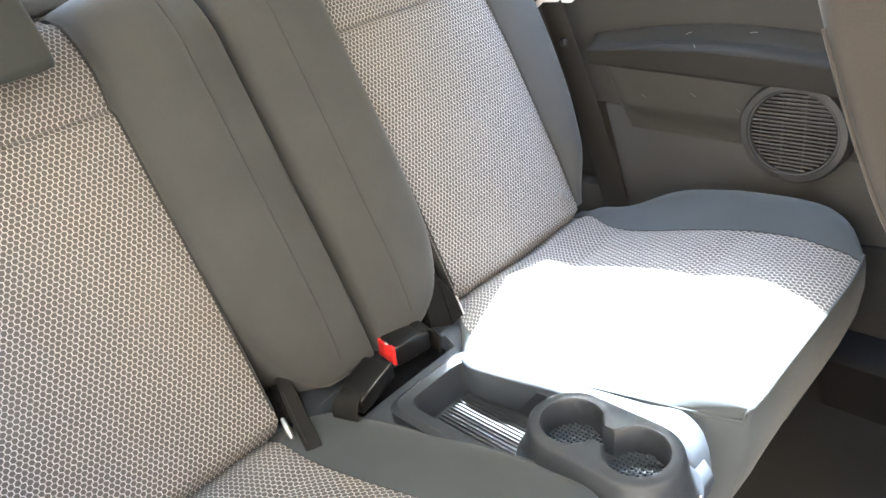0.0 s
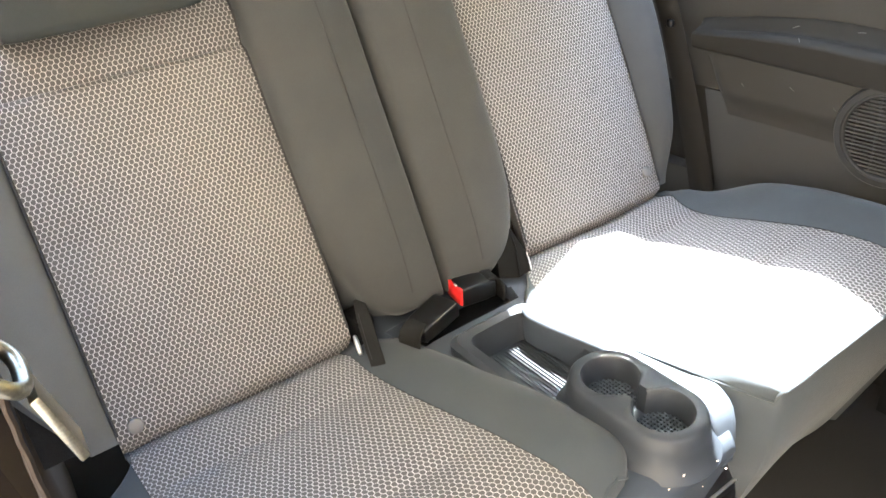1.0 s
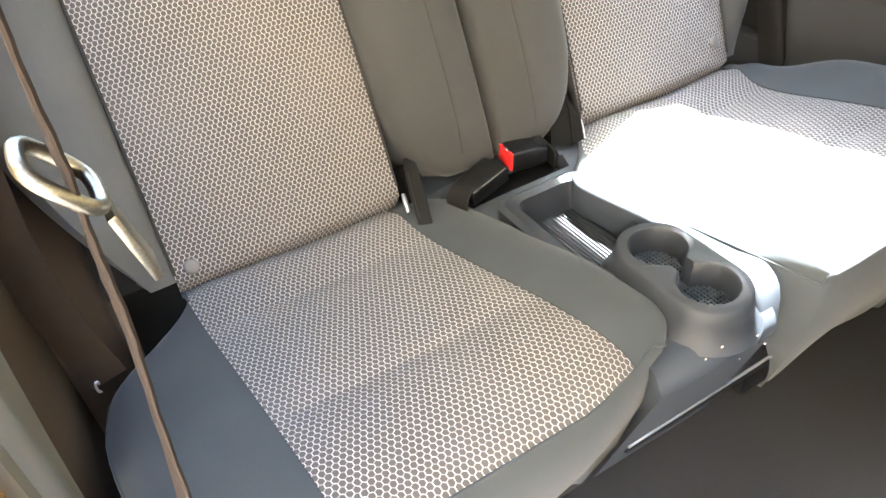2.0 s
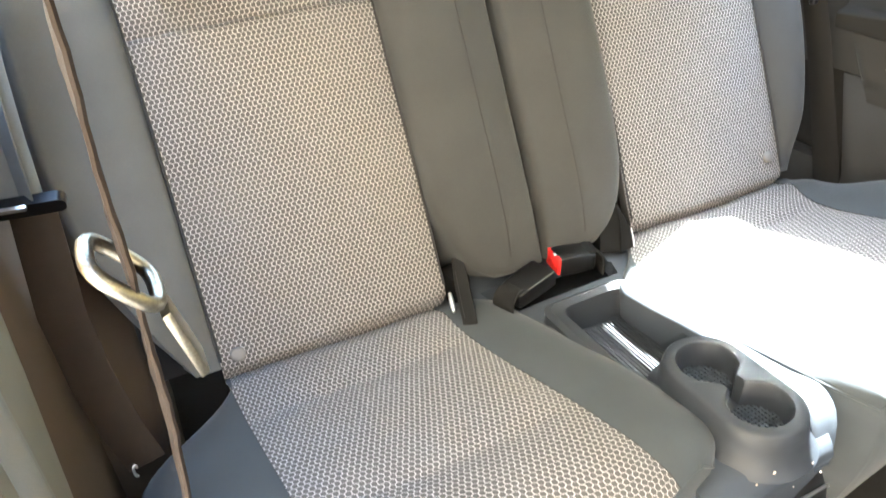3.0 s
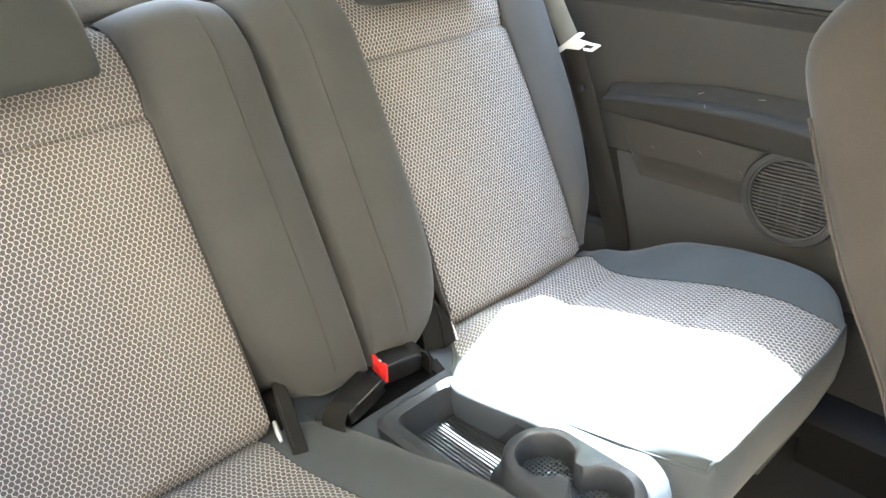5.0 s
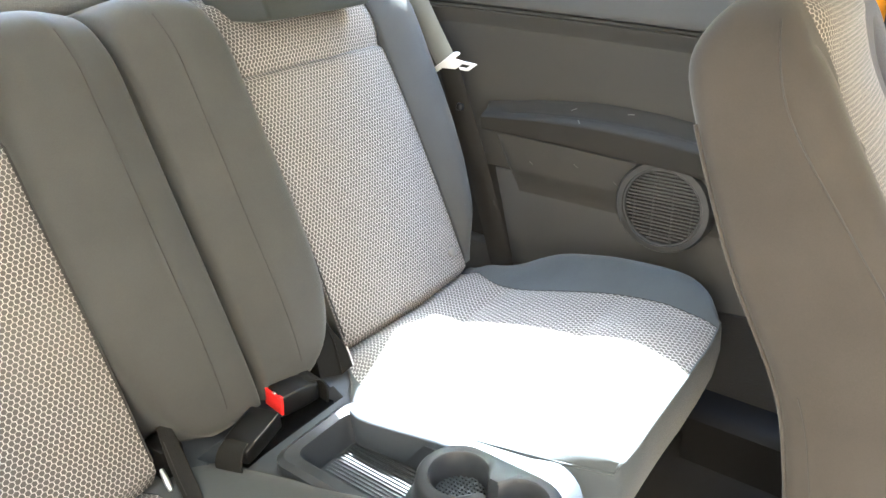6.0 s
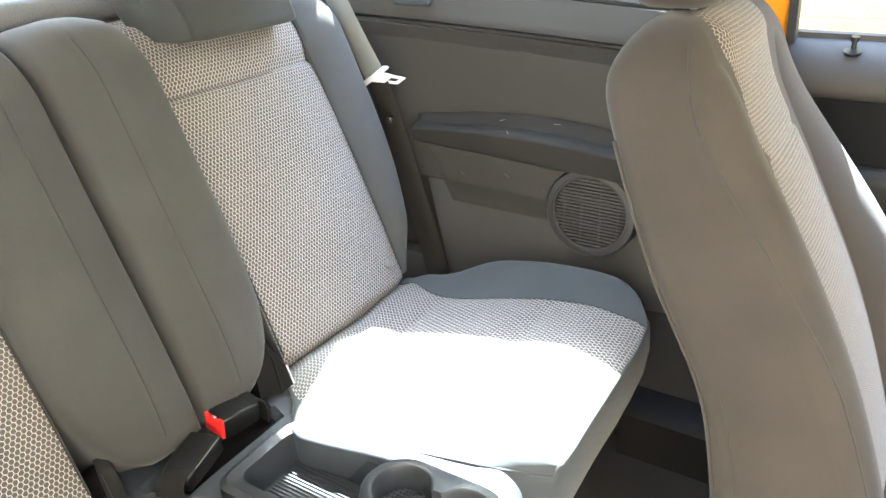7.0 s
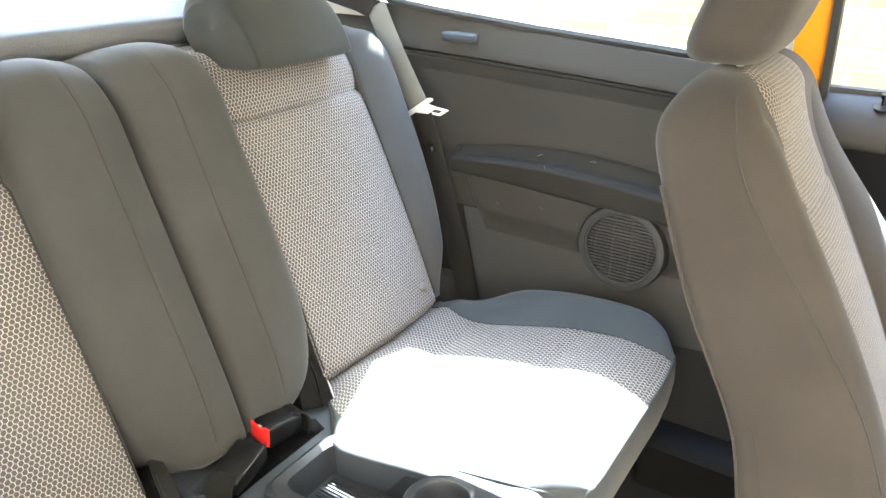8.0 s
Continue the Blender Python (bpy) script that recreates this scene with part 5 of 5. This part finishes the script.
# ---- outside ----
structure("ground", rbox(-60, 60, -60, 60, -0.5, -0.02, 0), M_PAVING, "pale paved ground", "ground")

wall = tagged(new("wall_brick"), "buff brick wall with pale mortar", "brick wall", kind="structure")
WX, BL, BH, J = 2.70, 0.215, 0.065, 0.010
part("mortar_bed", rbox(WX + 0.006, WX + 0.20, -6.0, 2.62, -0.02, 4.70, 0), M_MORTAR, wall)
brick_mesh = finish(rbox(WX, WX + 0.10, -BL/2, BL/2, -BH/2, BH/2, 0.004, 1), M_BRICK, "brick", 30)
rest = bmesh.new()
near_count = 0
for row in range(62):
    z = 0.02 + row * (BH + J)
    for i in range(-26, 12):
        y = (i + 0.5 * (row % 2)) * (BL + J)
        if -1.35 < y < 2.05 and 0.72 < z < 1.36 and near_count < 300:
            ob = new("brick", brick_mesh)
            ob.location = (random.uniform(-0.002, 0.002), y, z)
            ob.parent = wall
            near_count += 1
        else:
            rbox(WX, WX + 0.1, y - BL/2, y + BL/2, z - BH/2, z + BH/2, 0, 1, rest)
tagged(part("brick_courses", rest, M_BRICK, wall), kind="stuff")

# unseen wall, added to throw warm light in and block low sky
structure("wall_house", rbox(-2.1, -1.95, -6.6, 6.0, -0.02, 4.5, 0), M_RENDER, "unseen warm wall beside the car, added to bounce light", "house wall")
# a second unseen wall, added to warm the light from ahead
structure("wall_garage", rbox(-1.95, 5.0, -6.6, -6.4, -0.02, 4.6, 0), M_RENDER, "unseen warm wall ahead of the car, added to bounce light", "garage wall")

bank = bmesh.new()
NB = 60
grid = [[bank.verts.new((-9 + 20 * i / NB, 6.7 + 3.4 * j / 24, -0.02 + 3.6 * (j / 24) ** 0.8 + 0.25 * noise.noise(Vector((i * 0.4, j * 0.5, 1))) * min(1, j / 3))) for i in range(NB + 1)] for j in range(25)]
for j in range(24):
    for i in range(NB):
        bank.faces.new((grid[j][i], grid[j][i+1], grid[j+1][i+1], grid[j+1][i]))
structure("bank", bank, M_EARTH, "earth bank overgrown with leaves and ivy", "bank")
leaves = bmesh.new()
rl = random.Random(4)
for k in range(150000):
    i, j = rl.uniform(0, NB), 24 * rl.random() ** 2.6
    x, y = -9 + 20 * i / NB, 6.7 + 3.4 * j / 24
    z = -0.02 + 3.6 * (j / 24) ** 0.8 + rl.uniform(0.0, 0.35)
    r = rl.uniform(0.010, 0.030)
    q = Euler((rl.uniform(0, 3), rl.uniform(0, 3), rl.uniform(0, 6))).to_matrix()
    leaves.faces.new([leaves.verts.new(Vector((x, y, z)) + q @ Vector(p) * r) for p in ((-1, 0, 0), (0, -0.5, 0.1), (1, 0, 0), (0, 0.5, 0.1))])
tagged(new("undergrowth", finish(leaves, M_LEAF, "undergrowth", 0)), "green and brown leafy undergrowth on the bank", "plants", kind="stuff")

fence = thing("fence", "weathered wooden post and rail fence below the bank", "fence")
for k in range(-3, 5):
    x = 0.11 + 1.9 * k
    part("post", rbox(x - 0.04, x + 0.04, 6.43, 6.51, -0.02, 1.12 + 0.021 * x, 0.008), M_WOOD, fence)
for z in (1.20, 0.50):
    part("rail", tube([(-6 + 14 * k / 14, 6.40, z - 0.096 + 0.006 * (k % 3) + 0.021 * (-6 + k)) if z > 1 else (-6 + k, 6.40, z) for k in range(15)], 0.034, 8), M_WOOD, fence)
board = thing("notice_board", "plain white board standing against the fence", "board")
part("board_panel", rbox(1.40, 2.10, 6.30, 6.33, 0.98, 1.95, 0.004), M_WHITE, board)
for x in (1.50, 2.00):
    part("board_post", rbox(x - 0.02, x + 0.02, 6.332, 6.36, -0.02, 1.9, 0.004), M_EARTH, board)


# ---- unseen trees along the top of the bank, added to shade it ----
def tree(base, seed):
    """A tapered trunk with limbs, and a crown of many single leaves round the limbs' ends."""
    r = random.Random(seed)
    tr = thing("tree", "unseen broad-leaved green tree on the bank, added for shade", "tree", "trees behind the bank")
    trunk = part("trunk", tube([(0.10 * math.sin(0.9 * k), 0.08 * math.cos(1.3 * k), -0.4 + 0.62 * k) for k in range(8)], 0.20, 10, None, lambda k: 1.0 - 0.62 * k), M_BARK, tr, "brown tapered trunk")
    crown = bmesh.new()
    for i in range(13):
        a, lift, reach = 2.4 * i, r.uniform(1.2, 4.0), r.uniform(1.1, 2.5)
        root = Vector((0, 0, 1.6 + 0.16 * i))
        tip = root + Vector((reach * math.cos(a), reach * math.sin(a), lift))
        part("limb", tube([root, root.lerp(tip, 0.35) + Vector((0, 0, 0.12)), root.lerp(tip, 0.7) + Vector((0, 0, 0.10)), tip], 0.06, 7, None, lambda k: 1.0 - 0.75 * k), M_BARK, trunk)
        for _ in range(150):
            c = root.lerp(tip, r.uniform(0.45, 1.1)) + Vector((r.gauss(0, 0.45), r.gauss(0, 0.45), r.gauss(0, 0.40)))
            q = Euler((r.uniform(0, 3), r.uniform(0, 3), r.uniform(0, 6))).to_matrix()
            w = r.uniform(0.06, 0.13)
            crown.faces.new([crown.verts.new(c + q @ Vector(p) * w) for p in ((-1, 0, 0), (0, -0.55, 0.1), (1, 0, 0), (0, 0.55, 0.1))])
    tagged(part("crown", crown, M_CROWN, tr, "loose crown of green leaves", 0), kind="stuff")
    tr.location = base
    return tr


first = tree((-1.6, 9.9, 3.4), 11)
for k, (x, y, z, turn) in enumerate(((1.6, 9.8, 3.4, 70), (4.9, 10.0, 3.5, 190), (8.0, 9.8, 3.4, 260))):
    copy_thing(first, pose(x, y, z, 0, 0, turn))
